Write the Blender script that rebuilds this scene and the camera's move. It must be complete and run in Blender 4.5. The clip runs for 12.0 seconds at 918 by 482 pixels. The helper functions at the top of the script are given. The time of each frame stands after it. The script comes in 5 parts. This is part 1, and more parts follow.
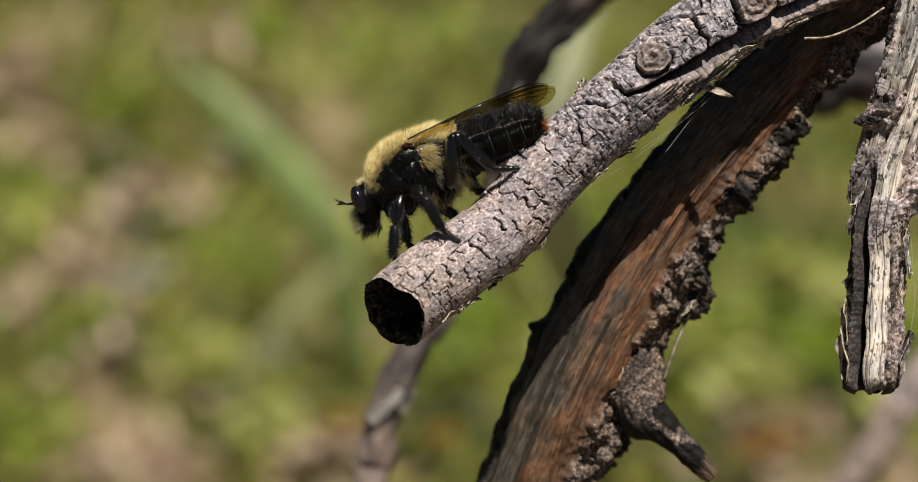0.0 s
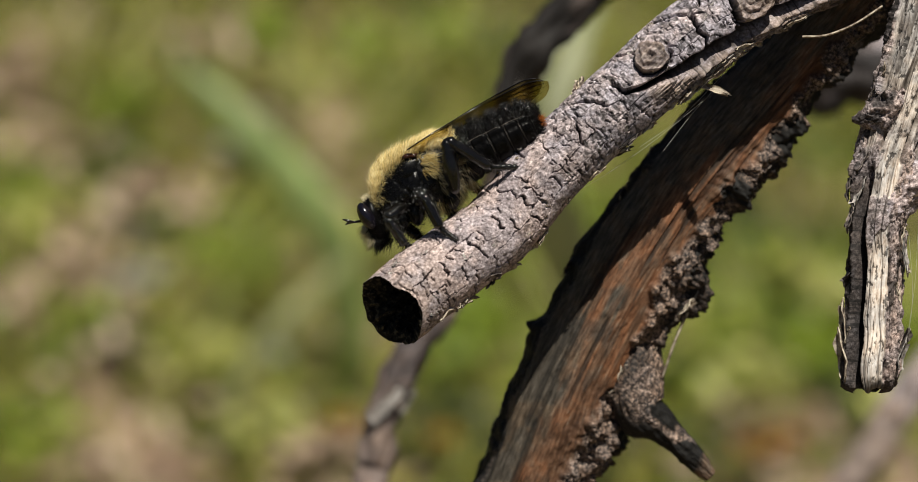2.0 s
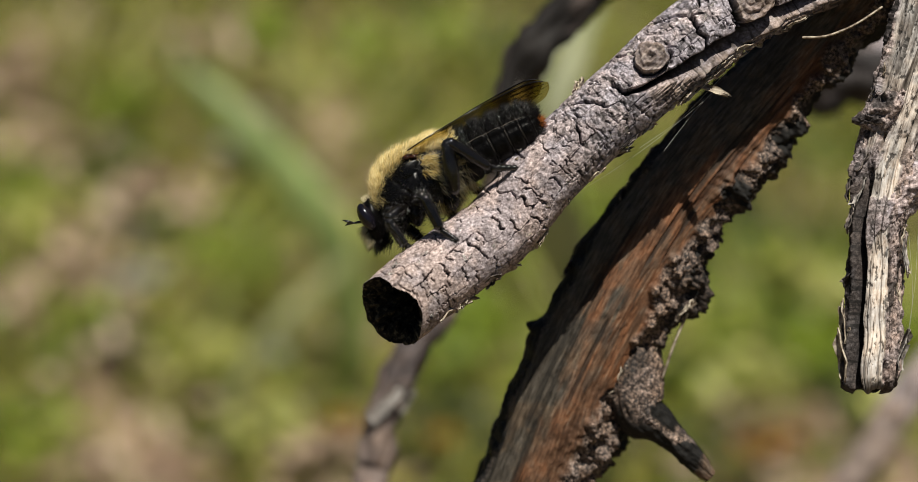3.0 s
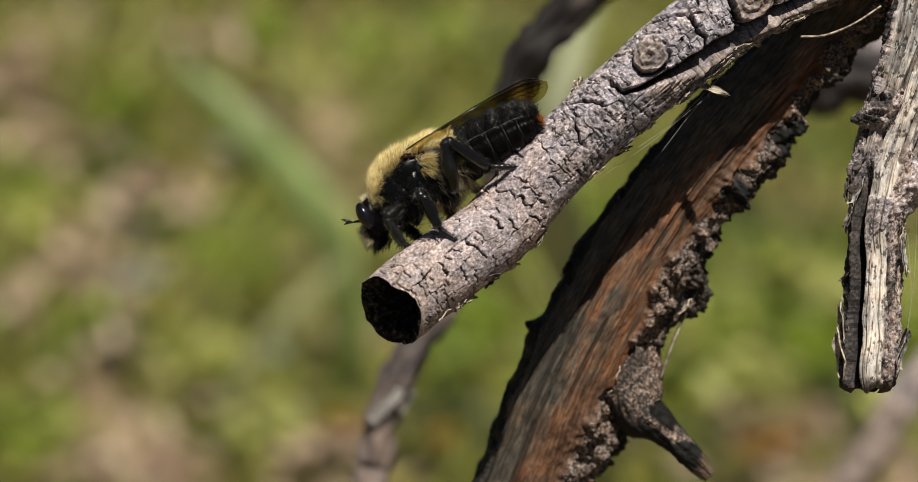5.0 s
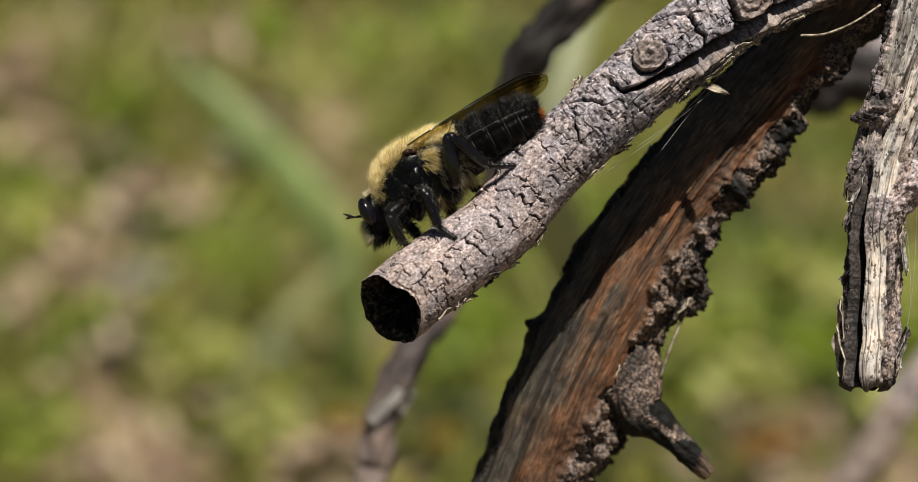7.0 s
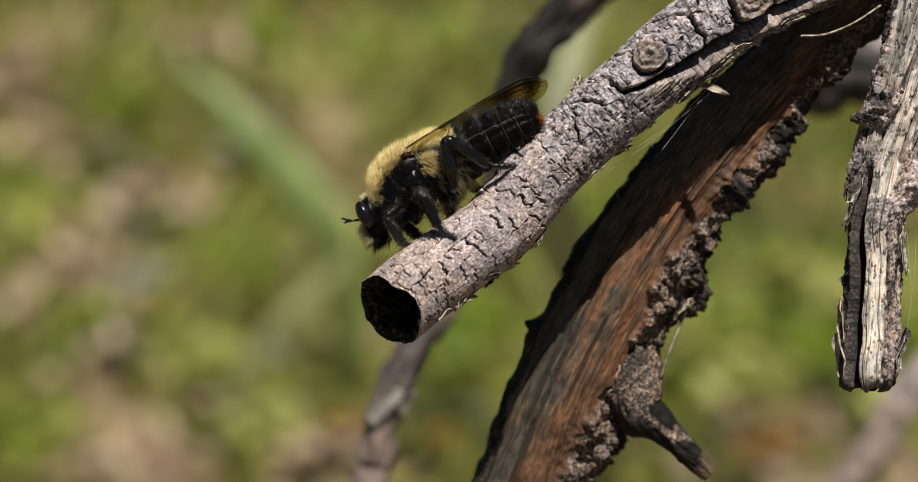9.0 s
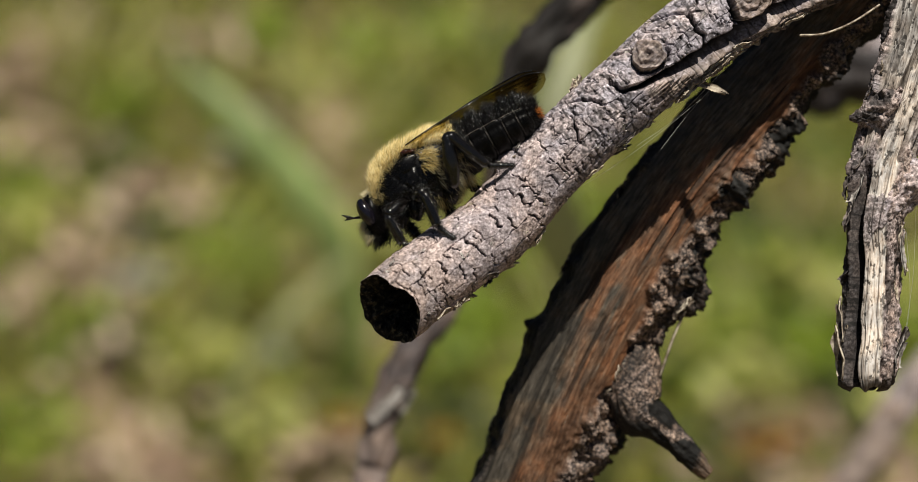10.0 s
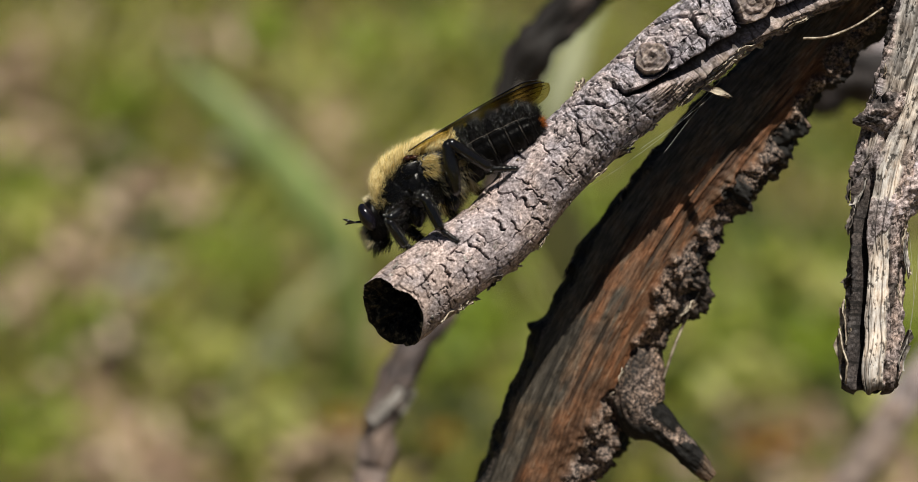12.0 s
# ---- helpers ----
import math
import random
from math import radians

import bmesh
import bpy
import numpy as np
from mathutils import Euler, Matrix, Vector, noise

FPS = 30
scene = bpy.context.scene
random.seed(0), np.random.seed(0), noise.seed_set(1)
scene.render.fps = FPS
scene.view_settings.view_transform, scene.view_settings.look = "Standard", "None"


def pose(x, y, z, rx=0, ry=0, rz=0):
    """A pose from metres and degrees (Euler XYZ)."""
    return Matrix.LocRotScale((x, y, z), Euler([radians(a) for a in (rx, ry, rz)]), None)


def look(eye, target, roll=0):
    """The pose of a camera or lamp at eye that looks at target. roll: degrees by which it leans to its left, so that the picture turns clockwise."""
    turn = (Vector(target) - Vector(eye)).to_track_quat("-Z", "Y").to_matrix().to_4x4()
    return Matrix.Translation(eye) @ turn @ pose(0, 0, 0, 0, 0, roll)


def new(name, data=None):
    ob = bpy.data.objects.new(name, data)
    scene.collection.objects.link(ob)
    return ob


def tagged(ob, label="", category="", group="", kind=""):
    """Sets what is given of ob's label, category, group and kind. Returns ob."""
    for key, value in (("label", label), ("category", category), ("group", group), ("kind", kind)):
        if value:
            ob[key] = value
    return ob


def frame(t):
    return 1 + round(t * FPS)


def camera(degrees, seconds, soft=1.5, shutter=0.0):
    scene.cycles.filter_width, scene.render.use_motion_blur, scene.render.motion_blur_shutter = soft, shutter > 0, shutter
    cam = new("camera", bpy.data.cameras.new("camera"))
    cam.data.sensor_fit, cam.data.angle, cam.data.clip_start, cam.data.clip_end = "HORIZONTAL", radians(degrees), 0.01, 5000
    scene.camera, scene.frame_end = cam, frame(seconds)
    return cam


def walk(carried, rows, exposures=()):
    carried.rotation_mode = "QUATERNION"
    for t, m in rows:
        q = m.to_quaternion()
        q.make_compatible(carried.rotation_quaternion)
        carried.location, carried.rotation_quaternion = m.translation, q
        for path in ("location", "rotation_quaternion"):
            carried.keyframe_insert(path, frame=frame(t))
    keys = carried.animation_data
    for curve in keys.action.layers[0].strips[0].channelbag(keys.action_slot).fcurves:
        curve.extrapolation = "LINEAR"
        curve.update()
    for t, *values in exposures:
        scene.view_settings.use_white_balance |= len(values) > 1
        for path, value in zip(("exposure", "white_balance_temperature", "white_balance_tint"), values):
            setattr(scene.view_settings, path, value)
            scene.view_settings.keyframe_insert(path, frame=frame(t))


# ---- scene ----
# ================= camera =================
EYE = Vector((0.0, 0.0, 0.42))
PITCH = radians(25)
AHEAD = Vector((0.0, math.cos(PITCH), -math.sin(PITCH)))
FOCUS = 0.2475
cam = camera(18.0, 12.0, soft=0.5, shutter=0.3)
cam.data.dof.use_dof = True
cam.data.dof.focus_distance = FOCUS - 0.0008
cam.data.dof.aperture_fstop = 23.0
CAM_POSE = look(EYE, EYE + AHEAD)
walk(cam, [(0.0, CAM_POSE), (12.0, CAM_POSE)])

# ================= daylight =================
TO_SUN = Vector((0.15, -0.205, 0.96)).normalized()
world = bpy.data.worlds.new("sky")
scene.world = world
world.use_nodes = True
sky = world.node_tree.nodes.new("ShaderNodeTexSky")
sky.sky_type = "NISHITA"
sky.sun_disc = False
sky.sun_elevation = math.asin(TO_SUN.z)
sky.sun_rotation = math.atan2(TO_SUN.x, TO_SUN.y)
world.node_tree.links.new(sky.outputs[0], world.node_tree.nodes["Background"].inputs[0])
world.node_tree.nodes["Background"].inputs[1].default_value = 0.026
sun = new("sun", bpy.data.lights.new("sun", "SUN"))
sun.data.energy = 5.0
sun.data.angle = radians(0.53)
sun.data.color = (1.0, 0.95, 0.83)
sun.matrix_world = look(TO_SUN * 4, (0, 0, 0))
scene.view_settings.exposure = 0.0

# ================= materials =================
MM = 0.001


def nodes_of(name):
    m = bpy.data.materials.new(name)
    m.use_nodes = True
    nt = m.node_tree
    return m, nt, nt.nodes["Principled BSDF"]


def ramp(nt, fac, stops, spread=0.55):
    r = nt.nodes.new("ShaderNodeValToRGB")
    el = r.color_ramp.elements
    while len(el) < len(stops):
        el.new(0.5)
    for e, (p, c) in zip(el, stops):
        e.position, e.color = 0.5 + (p - 0.5) * spread, (*c, 1)
    nt.links.new(fac, r.inputs[0])
    return r.outputs[0]


def grainy(nt, scale, detail=4.0, stretch=(1, 1, 1), source="Object", rough=0.6, offset=0.0):
    """Noise at so many waves a millimetre, drawn out by stretch."""
    tc = nt.nodes.new("ShaderNodeTexCoord")
    mp = nt.nodes.new("ShaderNodeMapping")
    mp.inputs["Scale"].default_value = [1000 * a for a in stretch] if source == "Object" else stretch
    mp.inputs["Location"].default_value = (offset, offset * 1.7, offset * 0.6)
    nt.links.new(tc.outputs[source], mp.inputs[0])
    n = nt.nodes.new("ShaderNodeTexNoise")
    n.inputs["Scale"].default_value = scale
    n.inputs["Detail"].default_value = detail
    n.inputs["Roughness"].default_value = rough
    nt.links.new(mp.outputs[0], n.inputs["Vector"])
    return n.outputs["Fac"]


def mixed(nt, fac, a, b, mode="MIX"):
    mx = nt.nodes.new("ShaderNodeMix")
    mx.data_type, mx.blend_type = "RGBA", mode
    for value, slot in ((fac, 0), (a, 6), (b, 7)):
        if isinstance(value, (int, float)):
            mx.inputs[slot].default_value = value
        elif isinstance(value, tuple):
            mx.inputs[slot].default_value = (*value, 1)
        else:
            nt.links.new(value, mx.inputs[slot])
    return mx.outputs[2]


def bumped(nt, bsdf, height, strength, distance):
    b = nt.nodes.new("ShaderNodeBump")
    b.inputs["Strength"].default_value = strength
    b.inputs["Distance"].default_value = distance * MM
    nt.links.new(height, b.inputs["Height"])
    nt.links.new(b.outputs[0], bsdf.inputs["Normal"])


def attribute(nt, name):
    a = nt.nodes.new("ShaderNodeAttribute")
    a.attribute_name = name
    return a.outputs["Fac"]


def island(nt):
    return nt.nodes.new("ShaderNodeNewGeometry").outputs["Random Per Island"]


def bark_material(name, bark_stops, wood_stops, warm=(1.1, 1.05, 1.0), grey_stops=None):
    """Bark over bare wood; the float attribute 'wood' says where the bark is gone, 'tone' how fresh (1) or grey and
    weathered (0) it is, a third where it is black, through decay and as shade painted into recesses. Grain runs along
    the limb (UV in millimetres)."""
    m, nt, b = nodes_of(name)
    coarse = grainy(nt, 0.35, 3)
    middle = grainy(nt, 1.1, 4, rough=0.6)
    fine = grainy(nt, 3.8, 6, rough=0.76)
    grain = grainy(nt, 3.0, 7, source="UV", stretch=(0.2, 1.5, 1), rough=0.72)
    bark = ramp(nt, fine, bark_stops)
    bark = mixed(nt, 0.7, bark, ramp(nt, middle, [(0.33, (0.66, 0.64, 0.64)), (0.52, (1.0, 1.0, 1.0)), (0.7, (1.22, 1.18, 1.16))]), "MULTIPLY")
    bark = mixed(nt, 0.6, bark, ramp(nt, coarse, [(0.36, (0.82, 0.8, 0.85)), (0.64, (1.15, 1.0, 0.9))]), "MULTIPLY")
    speck = grainy(nt, 2.1, 5, rough=0.7, offset=5.3)
    bark = mixed(nt, 0.55, bark, ramp(nt, speck, [(0.26, (0.2, 0.19, 0.19)), (0.36, (0.9, 0.9, 0.9)), (0.7, (1.1, 1.1, 1.1))]), "MULTIPLY")
    tone = attribute(nt, "tone")
    bark = mixed(nt, 1.0, bark, mixed(nt, tone, (1.05, 1.1, 1.24), (1.06, 1.03, 1.07)), "MULTIPLY")
    dashes = grainy(nt, 1.7, 3, source="UV", stretch=(1.7, 0.55, 1), rough=0.55, offset=8.1)
    crossed = mixed(nt, tone, ramp(nt, dashes, [(0.3, (0.12, 0.12, 0.12)), (0.39, (1.0, 1.0, 1.0)), (0.75, (1.15, 1.15, 1.15))]), (1.0, 1.0, 1.0))
    bark = mixed(nt, 0.9, bark, crossed, "MULTIPLY")
    wood = ramp(nt, grain, wood_stops)
    if grey_stops:
        wood = mixed(nt, tone, ramp(nt, grain, grey_stops), wood)
    streak = grainy(nt, 0.9, 4, source="UV", stretch=(0.3, 1.4, 1), rough=0.65, offset=2.7)
    wood = mixed(nt, 0.6, wood, ramp(nt, streak, [(0.36, (0.5, 0.46, 0.44)), (0.5, (1.0, 1.0, 1.0)), (0.64, (1.22, 1.2, 1.2))]), "MULTIPLY")
    wood = mixed(nt, 0.6, wood, ramp(nt, coarse, [(0.36, (0.62, 0.64, 0.68)), (0.5, (1.0, 0.97, 0.95)), (0.64, warm)]), "MULTIPLY")
    c = mixed(nt, attribute(nt, "wood"), bark, wood)
    # near-black, both for decay and for shade painted into recesses
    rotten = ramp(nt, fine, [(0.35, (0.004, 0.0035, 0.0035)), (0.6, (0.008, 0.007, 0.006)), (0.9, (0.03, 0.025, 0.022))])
    nt.links.new(mixed(nt, attribute(nt, "rot_shade"), c, rotten), b.inputs["Base Color"])
    b.inputs["Roughness"].default_value = 0.72
    b.inputs["Specular IOR Level"].default_value = 0.35
    bumped(nt, b, mixed(nt, attribute(nt, "wood"), fine, grain), 0.55, 0.035)
    return m


def plain_noise(name, stops, scale, rough=0.7, bump=0.3, depth=0.1, spec=0.4, stretch=(1, 1, 1), detail=4):
    m, nt, b = nodes_of(name)
    f = grainy(nt, scale, detail, stretch)
    big = grainy(nt, scale * 0.18, 2, stretch, offset=3.1)
    c = mixed(nt, 0.5, ramp(nt, f, stops), ramp(nt, big, [(0.35, (0.7, 0.7, 0.7)), (0.65, (1.15, 1.15, 1.15))]), "MULTIPLY")
    nt.links.new(c, b.inputs["Base Color"])
    b.inputs["Roughness"].default_value = rough
    b.inputs["Specular IOR Level"].default_value = spec
    if bump:
        bumped(nt, b, f, bump, depth)
    return m


def strand_material(name, stops, rough=0.5, spec=0.4, translucent=0.0):
    """Hairs, blades and leaves: each island has a shade of its own."""
    m, nt, b = nodes_of(name)
    c = ramp(nt, island(nt), stops, 1.0)
    nt.links.new(c, b.inputs["Base Color"])
    b.inputs["Roughness"].default_value = rough
    b.inputs["Specular IOR Level"].default_value = spec
    if translucent:
        t = nt.nodes.new("ShaderNodeBsdfTranslucent")
        nt.links.new(c, t.inputs[0])
        mx = nt.nodes.new("ShaderNodeMixShader")
        mx.inputs[0].default_value = translucent
        nt.links.new(b.outputs[0], mx.inputs[1])
        nt.links.new(t.outputs[0], mx.inputs[2])
        nt.links.new(mx.outputs[0], nt.nodes["Material Output"].inputs[0])
    return m


TWIG_BARK = bark_material("grey_bark", [(0.28, (0.09, 0.077, 0.073)), (0.39, (0.29, 0.253, 0.243)), (0.54, (0.44, 0.39, 0.38)), (0.7, (0.78, 0.715, 0.7))],
                          [(0.3, (0.1, 0.065, 0.045)), (0.52, (0.3, 0.22, 0.17)), (0.7, (0.55, 0.46, 0.38))])
FAR_BARK = bark_material("brown_bark", [(0.3, (0.025, 0.021, 0.019)), (0.5, (0.1, 0.084, 0.076)), (0.72, (0.3, 0.255, 0.235))],
                         [(0.3, (0.13, 0.09, 0.07)), (0.52, (0.3, 0.225, 0.19)), (0.7, (0.52, 0.43, 0.39))])
LIMB_WOOD = bark_material("weathered_limb", [(0.3, (0.012, 0.0105, 0.01)), (0.46, (0.06, 0.05, 0.043)), (0.58, (0.24, 0.18, 0.135)), (0.74, (0.52, 0.42, 0.33))],
                          [(0.2, (0.04, 0.022, 0.014)), (0.4, (0.125, 0.06, 0.031)), (0.58, (0.2, 0.1, 0.054)), (0.74, (0.25, 0.15, 0.09)), (0.88, (0.4, 0.34, 0.28))], (1.3, 1.05, 0.85),
                          [(0.2, (0.022, 0.018, 0.014)), (0.45, (0.08, 0.066, 0.05)), (0.62, (0.125, 0.105, 0.083)), (0.82, (0.21, 0.185, 0.15))])
STUB_WOOD = bark_material("pale_dead_wood", [(0.28, (0.05, 0.04, 0.036)), (0.42, (0.21, 0.17, 0.15)), (0.55, (0.38, 0.32, 0.285)), (0.72, (0.64, 0.57, 0.52))],
                          [(0.22, (0.22, 0.155, 0.11)), (0.36, (0.58, 0.475, 0.39)), (0.52, (0.83, 0.745, 0.665)), (0.7, (0.96, 0.9, 0.84))], (1.08, 1.0, 0.93),
                          [(0.2, (0.06, 0.052, 0.048)), (0.36, (0.27, 0.24, 0.22)), (0.52, (0.5, 0.455, 0.42)), (0.72, (0.78, 0.73, 0.68))])
PITH = plain_noise("charred_pith", [(0.3, (0.006, 0.005, 0.004)), (0.55, (0.02, 0.017, 0.012)), (0.8, (0.12, 0.1, 0.065))], 2.4, 0.9, 0.9, 0.3, 0.3)
FLAKE = plain_noise("bark_flake", [(0.3, (0.2, 0.15, 0.11)), (0.5, (0.42, 0.35, 0.28)), (0.72, (0.66, 0.58, 0.46))], 1.6, 0.75, 0.5, 0.1)
GREY_FLAKE = plain_noise("grey_bark_flake", [(0.3, (0.14, 0.125, 0.115)), (0.5, (0.33, 0.3, 0.28)), (0.72, (0.55, 0.51, 0.48))], 2.2, 0.75, 0.6, 0.06)
DARK_FLAKE = plain_noise("dark_bark_flake", [(0.3, (0.04, 0.032, 0.03)), (0.5, (0.12, 0.1, 0.09)), (0.72, (0.3, 0.25, 0.22))], 1.6, 0.8, 0.6, 0.12)
CHITIN = plain_noise("black_chitin", [(0.3, (0.0015, 0.0014, 0.0014)), (0.7, (0.004, 0.0035, 0.0035))], 3.5, 0.36, 0.5, 0.04, 0.12)
GLOSS_CHITIN = plain_noise("glossy_black_chitin", [(0.3, (0.002, 0.002, 0.0022)), (0.7, (0.005, 0.0045, 0.0045))], 5.0, 0.27, 0.5, 0.03, 0.26)
LEG_CHITIN = plain_noise("black_leg_chitin", [(0.3, (0.0025, 0.0022, 0.0022)), (0.7, (0.006, 0.0045, 0.004))], 6.0, 0.19, 0.15, 0.02, 0.7)
RED_CHITIN = plain_noise("red_brown_chitin", [(0.3, (0.02, 0.006, 0.004)), (0.7, (0.06, 0.018, 0.01))], 5.0, 0.25, 0.5, 0.03, 0.5)
EYE_CHITIN = plain_noise("eye_chitin", [(0.3, (0.004, 0.0035, 0.0055)), (0.7, (0.01, 0.008, 0.014))], 9.0, 0.16, 0.1, 0.01, 0.6)
YELLOW_HAIR = strand_material("yellow_hair", [(0.0, (0.3, 0.2, 0.05)), (0.4, (0.84, 0.66, 0.26)), (1.0, (1.0, 0.9, 0.55))], 0.45, 0.35, 0.25)
PALE_HAIR = strand_material("pale_hair", [(0.0, (0.66, 0.55, 0.3)), (1.0, (0.9, 0.84, 0.62))], 0.45, 0.35, 0.25)
BLACK_HAIR = strand_material("black_hair", [(0.0, (0.001, 0.001, 0.001)), (1.0, (0.003, 0.0026, 0.0026))], 0.28, 0.32)
GLINT_HAIR = strand_material("shiny_black_bristle", [(0.0, (0.002, 0.002, 0.002)), (1.0, (0.006, 0.005, 0.005))], 0.22, 0.9)
SEAM = plain_noise("pale_seam", [(0.3, (0.05, 0.042, 0.036)), (0.7, (0.22, 0.19, 0.165))], 2.5, 0.4, 0.2, 0.02, 0.4)
ORANGE_HAIR = strand_material("orange_hair", [(0.0, (0.45, 0.11, 0.015)), (1.0, (0.75, 0.28, 0.05))], 0.45, 0.4, 0.2)
SILK = strand_material("silk", [(0.0, (0.8, 0.8, 0.78)), (1.0, (0.9, 0.9, 0.88))], 0.35, 0.5, 0.4)


RIM = plain_noise("segment_rim", [(0.35, (0.005, 0.0045, 0.004)), (0.75, (0.014, 0.012, 0.011))], 1.6, 0.4, 0.2, 0.03, 0.4)


def wing_material():
    m, nt, b = nodes_of("smoky_wing")
    b.inputs["Specular IOR Level"].default_value = 0.25
    f = grainy(nt, 1.2, 3)
    nt.links.new(ramp(nt, f, [(0.3, (0.05, 0.032, 0.009)), (0.7, (0.1, 0.066, 0.02))]), b.inputs["Base Color"])
    b.inputs["Roughness"].default_value = 0.32
    t = nt.nodes.new("ShaderNodeBsdfTransparent")
    t.inputs[0].default_value = (0.8, 0.73, 0.5, 1)
    mx = nt.nodes.new("ShaderNodeMixShader")
    mx.inputs[0].default_value = 0.94
    nt.links.new(b.outputs[0], mx.inputs[1])
    nt.links.new(t.outputs[0], mx.inputs[2])
    nt.links.new(mx.outputs[0], nt.nodes["Material Output"].inputs[0])
    return m


WING = wing_material()
SOIL = plain_noise("soil", [(0.3, (0.05, 0.035, 0.022)), (0.5, (0.13, 0.09, 0.06)), (0.7, (0.27, 0.2, 0.14))], 0.06, 0.9, 0.6, 4.0, 0.3)
GREEN = strand_material("meadow_green", [(0.0, (0.08, 0.11, 0.01)), (0.5, (0.21, 0.255, 0.026)), (1.0, (0.42, 0.45, 0.08))], 0.45, 0.5, 0.35)
SHADE_GREEN = strand_material("gap_shade_green", [(0.0, (0.02, 0.032, 0.006)), (0.6, (0.05, 0.07, 0.012)), (1.0, (0.1, 0.12, 0.025))], 0.5, 0.4, 0.25)
FRESH = strand_material("fresh_green", [(0.0, (0.1, 0.16, 0.014)), (0.5, (0.23, 0.32, 0.025)), (1.0, (0.43, 0.52, 0.07))], 0.45, 0.5, 0.35)
OLIVE = strand_material("dry_olive", [(0.0, (0.13, 0.125, 0.018)), (0.5, (0.31, 0.3, 0.045)), (1.0, (0.54, 0.49, 0.11))], 0.5, 0.4, 0.3)
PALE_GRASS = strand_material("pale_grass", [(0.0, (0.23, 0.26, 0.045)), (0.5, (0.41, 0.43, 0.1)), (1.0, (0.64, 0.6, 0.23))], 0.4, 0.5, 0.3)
STRAW = strand_material("straw", [(0.0, (0.38, 0.27, 0.13)), (0.5, (0.64, 0.5, 0.3)), (1.0, (0.85, 0.73, 0.53))], 0.55, 0.4, 0.2)
BROWN = strand_material("dead_leaf", [(0.0, (0.09, 0.055, 0.03)), (0.5, (0.32, 0.215, 0.14)), (1.0, (0.68, 0.52, 0.4))], 0.6, 0.4, 0.15)
ORANGE = strand_material("orange_petal", [(0.0, (0.6, 0.24, 0.02)), (1.0, (0.75, 0.38, 0.05))], 0.5, 0.3, 0.3)
WHITE = strand_material("white_petal", [(0.0, (0.65, 0.63, 0.58)), (1.0, (0.85, 0.83, 0.8))], 0.4, 0.5, 0.2)
PALE_LEAF = plain_noise("pale_leaf", [(0.3, (0.42, 0.46, 0.27)), (0.7, (0.6, 0.62, 0.42))], 0.2, 0.4, 0.2, 0.3, 0.5, (1, 1, 0.15))
BLADE = plain_noise("broad_blade", [(0.3, (0.18, 0.25, 0.07)), (0.7, (0.28, 0.35, 0.12))], 0.2, 0.45, 0.2, 0.3, 0.45, (1, 1, 0.15))
PALE_BLADE = plain_noise("pale_blade", [(0.3, (0.24, 0.26, 0.12)), (0.7, (0.36, 0.37, 0.19))], 0.2, 0.5, 0.2, 0.3, 0.4, (1, 1, 0.15))


# ================= mesh helpers =================
def hashed(ix, iy, iz, seed):
    h = (ix.astype(np.int64) * 374761393 + iy.astype(np.int64) * 668265263 + iz.astype(np.int64) * 2147483647 + seed * 974711) & 0xFFFFFFFF
    h = ((h ^ (h >> 13)) * 1274126177) & 0xFFFFFFFF
    h = ((h ^ (h >> 16)) * 2246822519) & 0xFFFFFFFF
    return ((h ^ (h >> 15)) & 0xFFFFFF) / float(0x1000000)


def value_noise(x, y, z, seed=0):
    ix, iy, iz = np.floor(x), np.floor(y), np.floor(z)
    fx, fy, fz = x - ix, y - iy, z - iz
    fx, fy, fz = (f * f * f * (f * (f * 6 - 15) + 10) for f in (fx, fy, fz))
    out = 0
    for dx in (0, 1):
        for dy in (0, 1):
            for dz in (0, 1):
                w = (fx if dx else 1 - fx) * (fy if dy else 1 - fy) * (fz if dz else 1 - fz)
                out = out + w * hashed(ix + dx, iy + dy, iz + dz, seed)
    return out * 2 - 1


def fbm(x, y, z, octaves=4, seed=0, gain=0.5):
    out, a = 0, 1.0
    for k in range(octaves):
        out = out + a * value_noise(x, y, z, seed + 17 * k)
        x, y, z, a = x * 2.03, y * 2.03, z * 2.03, a * gain
    return out


def cells(a, b, seed=0, jitter=0.9):
    """Distance to the border between cells (0 on it) and a random number for each cell, on the plane (a, b)."""
    ia, ib = np.floor(a), np.floor(b)
    f1, f2, who = np.full(a.shape, 9.0), np.full(a.shape, 9.0), np.zeros(a.shape)
    for da in (-1, 0, 1):
        for db in (-1, 0, 1):
            ca, cb = ia + da, ib + db
            zero = np.zeros_like(ca)
            pa = ca + 0.5 + jitter * (hashed(ca, cb, zero, seed) - 0.5)
            pb = cb + 0.5 + jitter * (hashed(ca, cb, zero + 5, seed) - 0.5)
            d = np.maximum(abs(pa - a), abs(pb - b)) * 0.6 + 0.4 * np.hypot(pa - a, pb - b)
            near = d < f1
            f2 = np.where(near, f1, np.minimum(f2, d))
            who = np.where(near, hashed(ca, cb, zero + 9, seed), who)
            f1 = np.where(near, d, f1)
    return f2 - f1, who


